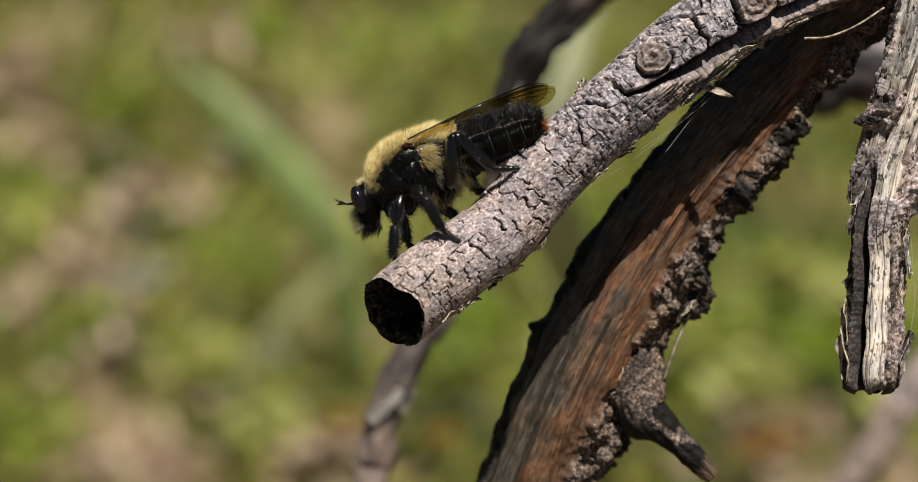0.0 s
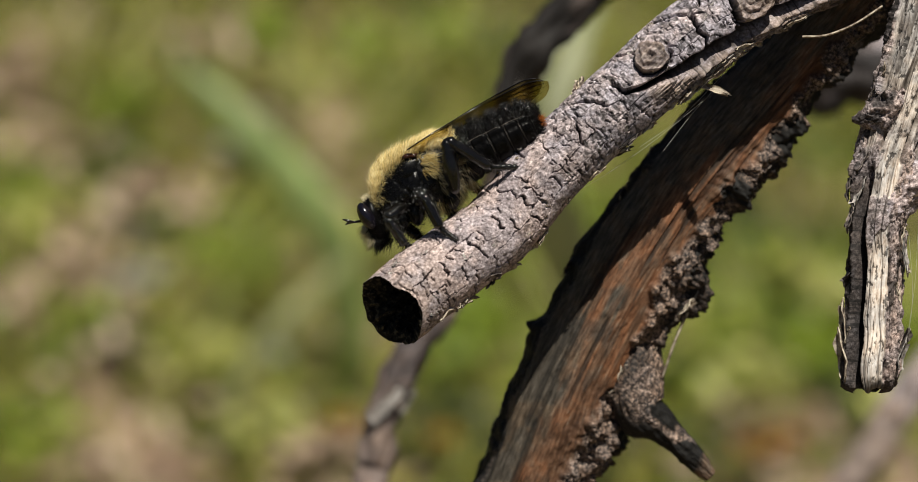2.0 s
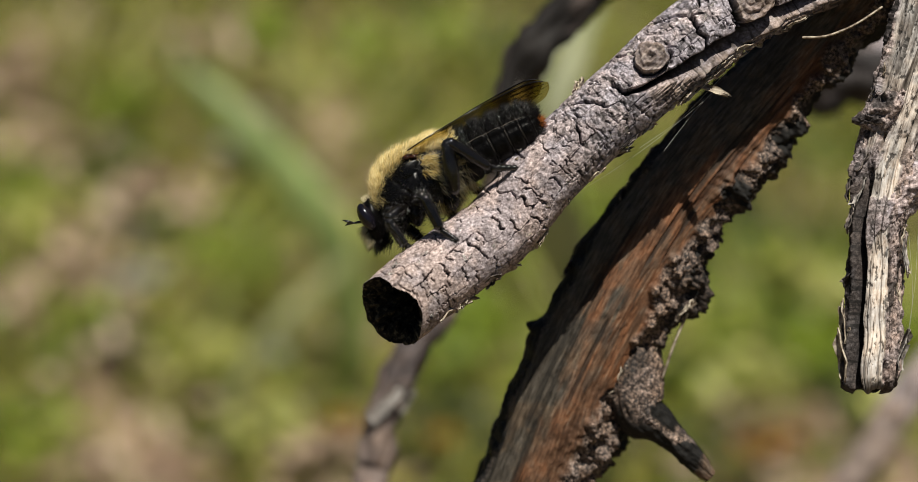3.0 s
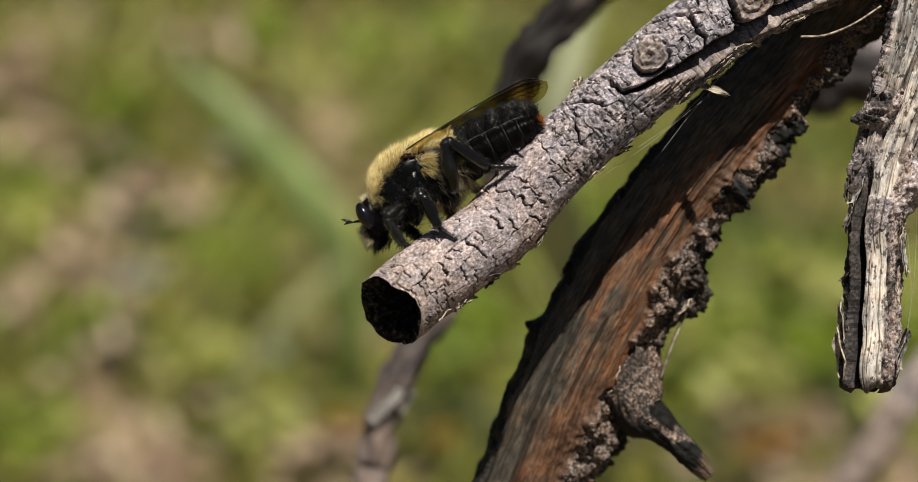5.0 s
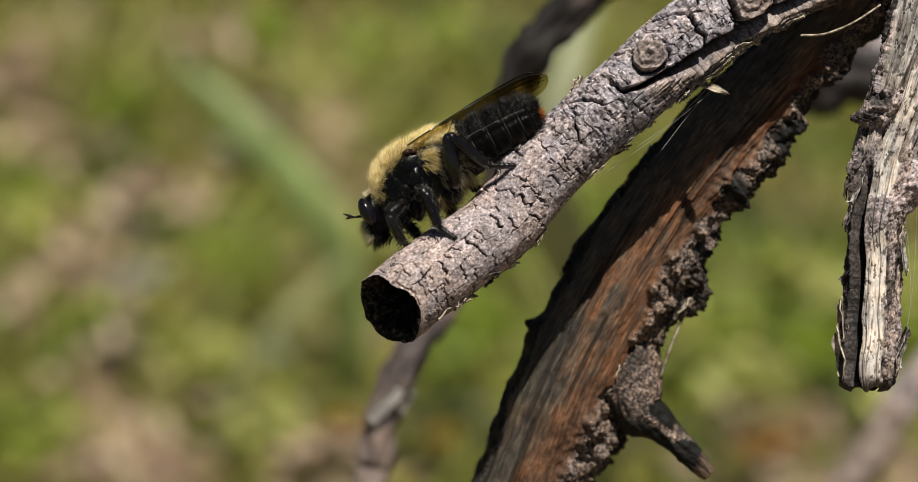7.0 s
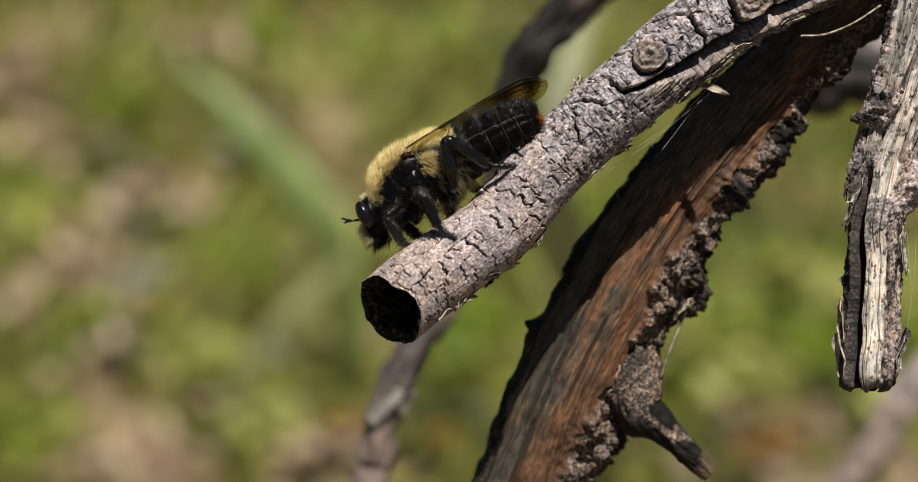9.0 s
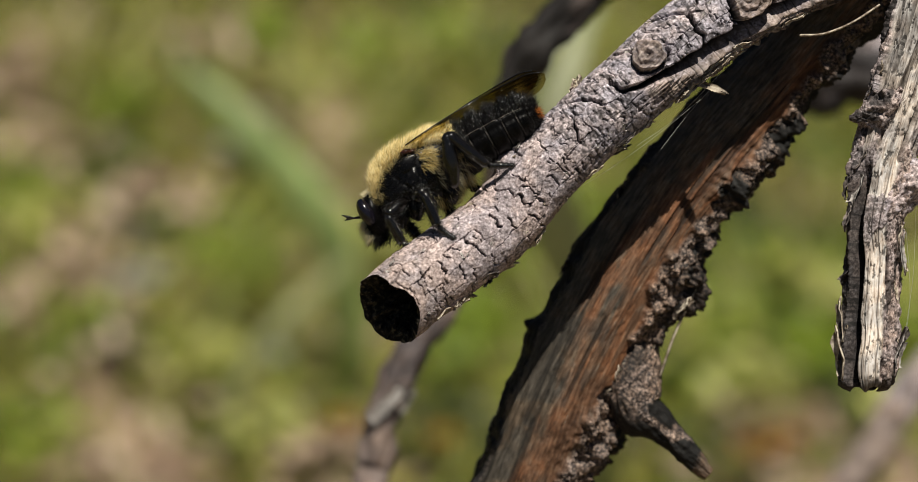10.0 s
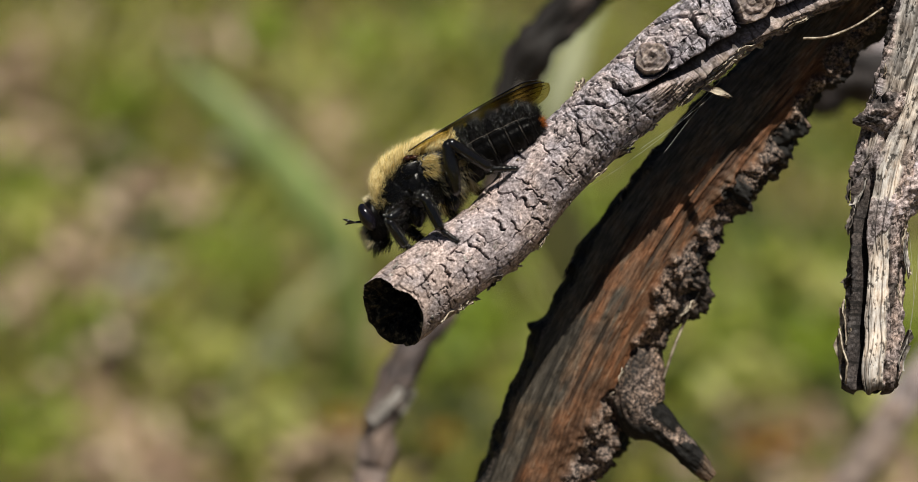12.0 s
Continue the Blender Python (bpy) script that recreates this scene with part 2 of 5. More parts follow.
def slabs(a, b, seed=0):
    """Staggered slabs on the plane (a, b): distance to the end joints and to the long joints, how open each is, and a random number for each slab."""
    row = np.floor(b)
    zero = np.zeros_like(row)
    a = a + 7.3 * hashed(row, zero, zero, seed)
    col = np.floor(a)
    da, open_a = np.full(a.shape, 9.0), np.zeros(a.shape)
    for k in (-1, 0, 1, 2):
        at = col + k + 0.8 * (hashed(col + k, row, zero + 1, seed) - 0.5)
        d = abs(a - at)
        open_a = np.where(d < da, hashed(col + k, row, zero + 2, seed), open_a)
        da = np.minimum(d, da)
    low = b - row
    near = np.where(low < 0.5, row, row + 1)
    open_b = hashed(near, np.floor(a * 0.7), zero + 3, seed)
    return da, np.minimum(low, 1 - low), open_a, open_b, hashed(col, row, zero + 4, seed)


def step(x, lo, hi):
    t = np.clip((x - lo) / (hi - lo), 0, 1)
    return t * t * (3 - 2 * t)


def mesh_object(name, verts, faces, material, parent=None, label="", uv=None, wood=None, rot_shade=None, tone=None, smooth=True):
    """verts in millimetres."""
    me = bpy.data.meshes.new(name)
    me.from_pydata((np.asarray(verts, float) * MM).tolist(), [], faces if isinstance(faces, list) else faces.tolist())
    me.materials.append(material)
    if smooth:
        me.polygons.foreach_set("use_smooth", np.ones(len(me.polygons), bool))
    if uv is not None:
        index = np.empty(len(me.loops), np.int32)
        me.loops.foreach_get("vertex_index", index)
        me.uv_layers.new(name="grain").data.foreach_set("uv", np.asarray(uv, np.float32)[index].ravel())
    if wood is not None:
        me.attributes.new("wood", "FLOAT", "POINT").data.foreach_set("value", np.asarray(wood, np.float32))
    if rot_shade is not None:
        me.attributes.new("rot_shade", "FLOAT", "POINT").data.foreach_set("value", np.asarray(rot_shade, np.float32))
    if tone is not None:
        me.attributes.new("tone", "FLOAT", "POINT").data.foreach_set("value", np.asarray(tone, np.float32))
    me.update()
    ob = new(name, me)
    ob.parent = parent
    return tagged(ob, label)


def thing(name, label, category, group="", kind="", matrix=None):
    ob = tagged(new(name), label, category, group, kind)
    if matrix is not None:
        ob.matrix_world = matrix
    return ob


def spline(points, n):
    """n points along a smooth curve through the points, of any number of columns."""
    p = np.asarray(points, float)
    d = np.concatenate([[0], np.cumsum(np.linalg.norm(np.diff(p[:, :3], axis=0), axis=1))])
    p = np.vstack([2 * p[0] - p[1], p, 2 * p[-1] - p[-2]])
    at = np.linspace(0, d[-1], n)
    k = np.clip(np.searchsorted(d, at, side="right") - 1, 0, len(d) - 2)
    t = ((at - d[k]) / (d[k + 1] - d[k]))[:, None]
    a, b, c, e = p[k], p[k + 1], p[k + 2], p[k + 3]
    return 0.5 * (2 * b + (c - a) * t + (2 * a - 5 * b + 4 * c - e) * t * t + (3 * b - a - 3 * c + e) * t ** 3), at


def frames_along(c):
    tangent = np.gradient(c, axis=0)
    tangent /= np.linalg.norm(tangent, axis=1)[:, None]
    front = np.array([0.0, 0.0, 1.0]) - tangent * tangent[:, 2:3]
    front /= np.linalg.norm(front, axis=1)[:, None]
    return tangent, front, np.cross(tangent, front)


def grid_faces(rows, cols, closed=True):
    i, j = np.meshgrid(np.arange(rows - 1), np.arange(cols if closed else cols - 1), indexing="ij")
    i, j = i.ravel(), j.ravel()
    k = (j + 1) % cols
    return np.stack([i * cols + j, i * cols + k, (i + 1) * cols + k, (i + 1) * cols + j], 1)


def limb(name, points, along, around, relief, material, parent, label="", ragged=0.0, slant=0.0, cap_end=True):
    """A limb through points (x, y, z, radius); relief(s, angle, radius) gives the height of its skin and how bare the wood is.
    Angle 0 faces the camera's side, +90 degrees the lower right. Returns the function that finds a place on its skin."""
    path, at = spline(points, along)
    c, r = path[:, :3], path[:, 3]
    tangent, front, side = frames_along(c)
    th = np.linspace(-np.pi, np.pi, around, endpoint=False)
    th = th - 0.5 * np.sin(th)
    S, T = np.meshgrid(at, th, indexing="ij")
    R = np.repeat(r[:, None], around, 1)
    high, wood, *more = relief(S, T, R)
    rot_shade = more[0].ravel() if more else np.zeros(S.size)
    tone = more[1].ravel() if len(more) > 1 else np.full(S.size, 0.6)
    out = R + high
    if ragged:
        fade = np.exp(-S / (2.5 * ragged))
        shift = ragged * fade * fbm(np.cos(T) * 2.2, np.sin(T) * 2.2, T * 0, 2, 71) + slant * np.exp(-S / 3.0) * np.cos(T)
    else:
        shift = np.zeros_like(S)
    v = (c[:, None] + out[..., None] * (np.cos(T)[..., None] * front[:, None] + np.sin(T)[..., None] * side[:, None])
         + shift[..., None] * tangent[:, None])
    faces = grid_faces(along, around).tolist()
    uv = np.stack([S, T * R], -1).reshape(-1, 2)
    verts = v.reshape(-1, 3)
    wood = wood.ravel()
    if cap_end:
        n = len(verts)
        verts = np.vstack([verts, c[-1]])
        uv = np.vstack([uv, uv[-1]])
        wood = np.append(wood, 0.5)
        rot_shade = np.append(rot_shade, 0.0)
        tone = np.append(tone, 0.5)
        last = (along - 1) * around
        faces += [[last + j, last + (j + 1) % around, n] for j in range(around)]
    mesh_object(name, verts, faces, material, parent, label, uv, wood, rot_shade, tone)

    def place(s, degrees, up=0.0):
        i = int(np.clip(np.searchsorted(at, s), 1, along - 2))
        j = int(np.argmin(abs(th - radians(degrees))))
        normal = np.cos(th[j]) * front[i] + np.sin(th[j]) * side[i]
        return v[i, j] + up * normal, normal, tangent[i]

    return place, v


def hairs(name, base, direction, length, width, bend, material, parent, label=""):
    """Fine hairs, each a bent three-sided spike. bend: the way in which the tips droop."""
    n = len(base)
    d = direction / np.linalg.norm(direction, axis=1)[:, None]
    helper = np.where(abs(d[:, 2:3]) < 0.8, np.array([[0, 0, 1.0]]), np.array([[1.0, 0, 0]]))
    a = np.cross(d, helper)
    a /= np.linalg.norm(a, axis=1)[:, None]
    b = np.cross(d, a)
    length = np.broadcast_to(length, n)[:, None]
    width = np.broadcast_to(width, n)[:, None]
    mid = base + d * length * 0.5 + bend * length * 0.12
    tip = base + d * length * 0.92 + bend * length * 0.5
    ring = [np.cos(k * 2.0944) * a + np.sin(k * 2.0944) * b for k in range(3)]
    v = np.stack([base + w * width for w in ring] + [mid + w * width * 0.75 for w in ring] + [tip], 1)
    f = np.array([[0, 1, 4, 3], [1, 2, 5, 4], [2, 0, 3, 5]])
    g = np.array([[3, 4, 6], [4, 5, 6], [5, 3, 6]])
    off = (np.arange(n) * 7)[:, None, None]
    faces = (f + off).reshape(-1, 4).tolist() + (g + off).reshape(-1, 3).tolist()
    return mesh_object(name, v.reshape(-1, 3), faces, material, parent, label)


# ================= ground and meadow =================
rng = np.random.default_rng(5)


def build_ground():
    a = np.concatenate([-np.geomspace(40000, 700, 10), np.linspace(-600, 600, 49), np.geomspace(700, 40000, 10)])
    X, Y = np.meshgrid(a, a + 900, indexing="ij")
    near = np.exp(-((X / 900) ** 2 + ((Y - 900) / 900) ** 2))
    Z = 9 * fbm(X / 70, Y / 70, X * 0, 4, 3) * near - 4
    v = np.stack([X, Y, Z], -1).reshape(-1, 3)
    ob = mesh_object("ground", v, grid_faces(len(a), len(a), closed=False)[:, ::-1], SOIL)
    tagged(ob, "dry brown soil under meadow plants", "ground", kind="structure")


def leaves(name, base, size, material, label, flat=0.5):
    """Small folded leaves that lie or stand at random."""
    n = len(base)
    yaw, tilt = rng.uniform(0, 6.283, n), rng.normal(0, flat, n)
    ahead = np.stack([np.cos(yaw) * np.cos(tilt), np.sin(yaw) * np.cos(tilt), np.sin(tilt)], 1)
    across = np.stack([-np.sin(yaw), np.cos(yaw), rng.normal(0, 0.35, n)], 1)
    up = np.cross(ahead, across)
    size = np.broadcast_to(size, n)[:, None]
    v = np.stack([base, base + size * (0.35 * ahead + 0.26 * across + 0.08 * up), base + size * (0.7 * ahead + 0.2 * across + 0.07 * up),
                  base + size * ahead * 1.0 - 0.06 * size * up, base + size * (0.7 * ahead - 0.2 * across + 0.07 * up),
                  base + size * (0.35 * ahead - 0.26 * across + 0.08 * up), base + size * ahead * 0.5], 1)
    f = np.array([[0, 1, 6], [1, 2, 6], [2, 3, 6], [3, 4, 6], [4, 5, 6], [5, 0, 6]])
    faces = (f + (np.arange(n) * 7)[:, None, None]).reshape(-1, 3)
    ob = mesh_object(name, v.reshape(-1, 3), faces, material)
    return tagged(ob, label, "plants", kind="stuff")


def blades(name, base, height, width, material, label, lean=0.45):
    n = len(base)
    way = np.stack([rng.normal(0, lean, n), rng.normal(0, lean, n), np.ones(n)], 1)
    bend = np.stack([rng.normal(0, 0.5, n), rng.normal(0, 0.5, n), -rng.uniform(0, 0.6, n)], 1)
    ob = hairs(name, base, way, height, width, bend, material, None)
    return tagged(ob, label, "grass", kind="stuff")


def spots(places, each):
    """Random footings round the given places (x, y, radius), in millimetres."""
    out = [np.stack([rng.normal(x, r * 0.55, each), rng.normal(y, r * 0.9, each), rng.uniform(0, 6, each)], 1) for x, y, r in places]
    return np.concatenate(out)


def scatter(n, lift=4.0):
    x = rng.uniform(-360, 360, n)
    y = rng.uniform(420, 1500, n)
    return np.stack([x, y, rng.uniform(0, lift, n)], 1)


def thinned(p, scale, seed, lo):
    keep = fbm(p[:, 0] / scale, p[:, 1] / scale, p[:, 0] * 0, 3, seed) > lo
    return p[keep]


FRESH_AT = [(-123, 799, 17), (-122, 735, 14), (-37, 1046, 14), (-5, 1065, 12), (-74, 868, 11), (-150, 911, 9), (7, 811, 15), (30, 850, 14), (105, 850, 17),
            (82, 779, 15), (76, 811, 13), (-77, 1065, 10), (-69, 845, 9), (140, 799, 12), (-125, 986, 8), (39, 880, 14), (58, 850, 12), (-2, 795, 12), (28, 765, 11), (112, 795, 12), (128, 835, 12), (66, 905, 12), (-60, 900, 10)]
BROWN_AT = [(-168, 1027, 14), (-152, 958, 14), (-102, 901, 18), (-124, 850, 15), (-138, 824, 11), (-106, 775, 13), (-97, 735, 14), (-89, 708, 12),
            (-47, 963, 13), (-31, 921, 9), (93, 742, 11), (83, 704, 14), (124, 708, 13), (-38, 728, 10), (-98, 1046, 9)]
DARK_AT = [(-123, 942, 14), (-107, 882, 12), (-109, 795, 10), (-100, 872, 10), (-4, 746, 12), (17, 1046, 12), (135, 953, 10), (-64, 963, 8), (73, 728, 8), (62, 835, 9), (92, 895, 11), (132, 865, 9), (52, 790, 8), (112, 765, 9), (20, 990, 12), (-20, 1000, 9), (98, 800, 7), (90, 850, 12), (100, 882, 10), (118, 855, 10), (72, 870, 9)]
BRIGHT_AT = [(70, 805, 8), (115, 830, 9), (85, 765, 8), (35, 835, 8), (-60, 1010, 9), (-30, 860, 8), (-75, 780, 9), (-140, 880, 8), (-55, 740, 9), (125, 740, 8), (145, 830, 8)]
STRAW_AT = [(-120, 845, 16), (-168, 1046, 15), (-62, 1033, 11), (-108, 828, 10), (-27, 819, 12), (-98, 728, 10), (37, 760, 10), (118, 911, 13), (-47, 868, 9), (-161, 1078, 12)]


def build_meadow():
    p = thinned(scatter(15000), 60, 11, -0.25)
    blades("meadow_grass", p, rng.uniform(14, 46, len(p)), rng.uniform(0.5, 1.1, len(p)), GREEN, "short green meadow grass")
    p = scatter(9000)
    blades("dry_grass", p, rng.uniform(12, 42, len(p)), rng.uniform(0.45, 1.0, len(p)), OLIVE, "olive half-dry meadow grass")
    p = np.concatenate([thinned(scatter(2600), 45, 23, 0.05), spots(STRAW_AT, 110)])
    blades("straw_litter", p, rng.uniform(15, 40, len(p)), rng.uniform(0.5, 1.1, len(p)), STRAW, "bleached straw lying in the grass", 2.2)
    p = np.concatenate([thinned(scatter(7000, 16), 35, 29, 0.0), spots(FRESH_AT, 70) + [0, 0, 12]])
    leaves("meadow_herbs", p, rng.uniform(5, 11, len(p)), FRESH, "fresh green leaves of low meadow herbs")
    p = np.concatenate([thinned(scatter(3600, 8), 50, 37, 0.15), spots(BROWN_AT, 110) + [0, 0, 10]])
    leaves("leaf_litter", p, rng.uniform(7, 15, len(p)), BROWN, "brown dead leaves on the ground", 0.3)
    a, d = rng.uniform(0, 6.283, 60000), 5200 * rng.uniform(0.02, 1, 60000) ** 0.8
    p = np.stack([d * np.cos(a), 900 + d * np.sin(a), np.zeros(60000)], 1)
    p = p[(abs(p[:, 0]) > 330) | (p[:, 1] < 440) | (p[:, 1] > 1480)]
    p = p[np.hypot(p[:, 0], p[:, 1] + 150) > 380]
    far = np.hypot(p[:, 0], p[:, 1] - 900) / 1000
    blades("outer_meadow", p, rng.uniform(30, 90, len(p)) * (1 + 0.3 * far), rng.uniform(0.8, 1.6, len(p)) * (1 + 1.2 * far), OLIVE, "olive green meadow grass all around", 0.5)
    a, d = rng.uniform(0, 6.283, 26000), 4200 * rng.uniform(0.02, 1, 26000) ** 0.7
    p = np.stack([d * np.cos(a), 900 + d * np.sin(a), np.zeros(26000)], 1)
    p = p[((abs(p[:, 0]) > 330) | (p[:, 1] < 440) | (p[:, 1] > 1480)) & (np.hypot(p[:, 0], p[:, 1] + 150) > 380)]
    blades("outer_green_meadow", p, rng.uniform(30, 80, len(p)), rng.uniform(1.2, 2.6, len(p)), GREEN, "green meadow grass all around", 0.5)
    p = scatter(420)
    blades("long_grass", p, rng.uniform(50, 110, len(p)), rng.uniform(0.9, 1.7, len(p)), PALE_GRASS, "long pale yellow-green grass stems", 0.9)
    # dark leaves in place of shaded gaps; the shade is in their colour
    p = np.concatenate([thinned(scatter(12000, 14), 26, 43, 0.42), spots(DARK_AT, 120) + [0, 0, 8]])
    leaves("gap_shade_leaves", p, rng.uniform(6, 12, len(p)), SHADE_GREEN, "dark leaves that stand for shaded gaps in the meadow")
    # pale leaves for sunlit spots; the brightness is in their colour
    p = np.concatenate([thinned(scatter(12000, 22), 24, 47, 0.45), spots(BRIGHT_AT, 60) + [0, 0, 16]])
    leaves("sun_toned_leaves", p, rng.uniform(5, 10, len(p)), PALE_GRASS, "yellow-green leaves coloured bright for sunlight")
    p = scatter(8000, 16)
    leaves("meadow_leaves", p, rng.uniform(5, 11, len(p)), OLIVE, "olive green small leaves in the grass")


def flower(x, y, z, material, label, size):
    ob = thing("flower", label, "flower", "small meadow flowers", matrix=pose(x * MM, y * MM, 0))
    hairs("stalk", np.array([[0, 0, 0.0]]), np.array([[0.05, 0, 1.0]]), z, 0.5, np.array([[0, 0, 0.0]]), GREEN, ob)
    for k in range(6):
        a = k * 1.047 + x
        ca, sa = math.cos(a), math.sin(a)
        v = [(0, 0, z - 1), (ca * size * .5 - sa * size * .3, sa * size * .5 + ca * size * .3, z), (ca * size, sa * size, z + 1),
             (ca * size * .5 + sa * size * .3, sa * size * .5 - ca * size * .3, z), (ca * size * .5, sa * size * .5, z - 0.8)]
        mesh_object("petal", v, [[0, 3, 2, 1], [0, 1, 4], [1, 2, 4], [2, 3, 4], [3, 0, 4]], material, ob)


def broad_blade(points, width, material, label):
    """A folded leaf blade along points, in millimetres, with a thickness."""
    path, at = spline(points, 24)
    t = np.gradient(path, axis=0)
    t /= np.linalg.norm(t, axis=1)[:, None]
    across = np.cross(t, -np.array(AHEAD))
    across /= np.linalg.norm(across, axis=1)[:, None]
    n = np.cross(across, t)
    f = at / at[-1]
    w = width * np.clip(np.minimum((f + 0.12) * 3, (1.02 - f) * 3.2), 0.03, 1) * 0.5
    cols = [path - across * w[:, None] + n * 0.6, path + n * -0.5, path + across * w[:, None] + n * 0.6,
            path + across * w[:, None] + n * 0.35, path + n * -0.9, path - across * w[:, None] + n * 0.35]
    v = np.stack(cols, 1).reshape(-1, 3)
    ob = tagged(mesh_object("tall_grass", v, grid_faces(24, 6), material), label, "grass", "broad grass leaves")
    rib = np.stack([path + 0.25 * (math.cos(a) * across + math.sin(a) * n) - n * 0.5 for a in (0, 2.094, 4.189)], 1)
    mesh_object("midrib", rib.reshape(-1, 3), grid_faces(24, 3), PALE_BLADE, ob, "paler rib along the blade")


def grass_stem(x, y, height, lean, width):
    ob = hairs("leaning_grass", np.array([[x, y, 0.0]]), np.array([[lean, 0.1, 1.0]]), height, width, np.array([[0.25, 0.0, -0.15]]), PALE_GRASS, None)
    tagged(ob, "pale grass stem that leans over the meadow", "grass", "leaning grass")


build_ground()
build_meadow()
g = np.random.default_rng(61)
for k in range(26):
    grass_stem(g.uniform(-110, -10), g.uniform(740, 900), g.uniform(60, 130), g.normal(0.55, 0.2), g.uniform(0.7, 1.3))
for x, y, z, m, l, size in [(-77, 876, 45, WHITE, "tiny white meadow flower", 5.5), (-94, 769, 50, WHITE, "white papery flower head", 9.0), (-99, 776, 46, WHITE, "white papery flower head", 7.5),
                            (-55, 770, 24, WHITE, "tiny white meadow flower", 4.5), (82, 702, 30, ORANGE, "small orange meadow flower", 8.5), (92, 715, 26, ORANGE, "small orange meadow flower", 6.0),
                            (-33, 716, 30, ORANGE, "small orange meadow flower", 7.0), (-5, 712, 28, ORANGE, "small orange meadow flower", 5.5)]:
    flower(x, y, z, m, l, size)
broad_blade([(-88, 805, 112), (-85, 803, 108), (-81, 801, 102), (-69, 796, 92), (-59, 791, 82), (-50, 788, 74), (-43, 784, 66), (-36, 782, 50), (-32, 782, 20), (-31, 782, 0)][::-1], 12.5, BLADE, "broad fresh green grass blade, out of focus")
broad_blade([(-72, 742, 0), (-64, 745, 26), (-58, 748, 36), (-52, 751, 44), (-43, 755, 51), (-35, 758, 58), (-24, 762, 67)], 4, PALE_BLADE, "pale green grass blade behind the twig")
broad_blade([(31, 567, 225), (29, 565, 214), (23, 559, 200), (19, 556, 186), (20, 565, 165), (30, 600, 120), (36, 650, 60), (36, 690, 0)][::-1], 13, PALE_LEAF, "pale grey-green leaf blade behind the twig")


# ================= the dead shrub =================
# Its own space: x to the right, y up along the picture plane, z towards the camera; the origin is where the lens is focused.
HUB = Matrix.Translation(EYE + AHEAD * FOCUS) @ CAM_POSE.to_3x3().to_4x4()
shrub = thing("dead_shrub", "weathered grey-brown dead shrub branches with cracked bark", "dead branch", matrix=HUB)


# the long split of the twig: distance from the broken end, and degrees round the twig
SPLIT_S = (26.8, 27.4, 28.8, 30.5, 32.9, 34.8, 36.6, 39.4, 45.0, 60.0)
SPLIT_DEG = (-8, -3, 11, 20.5, 33, 41, 44, 42, 43, 44)


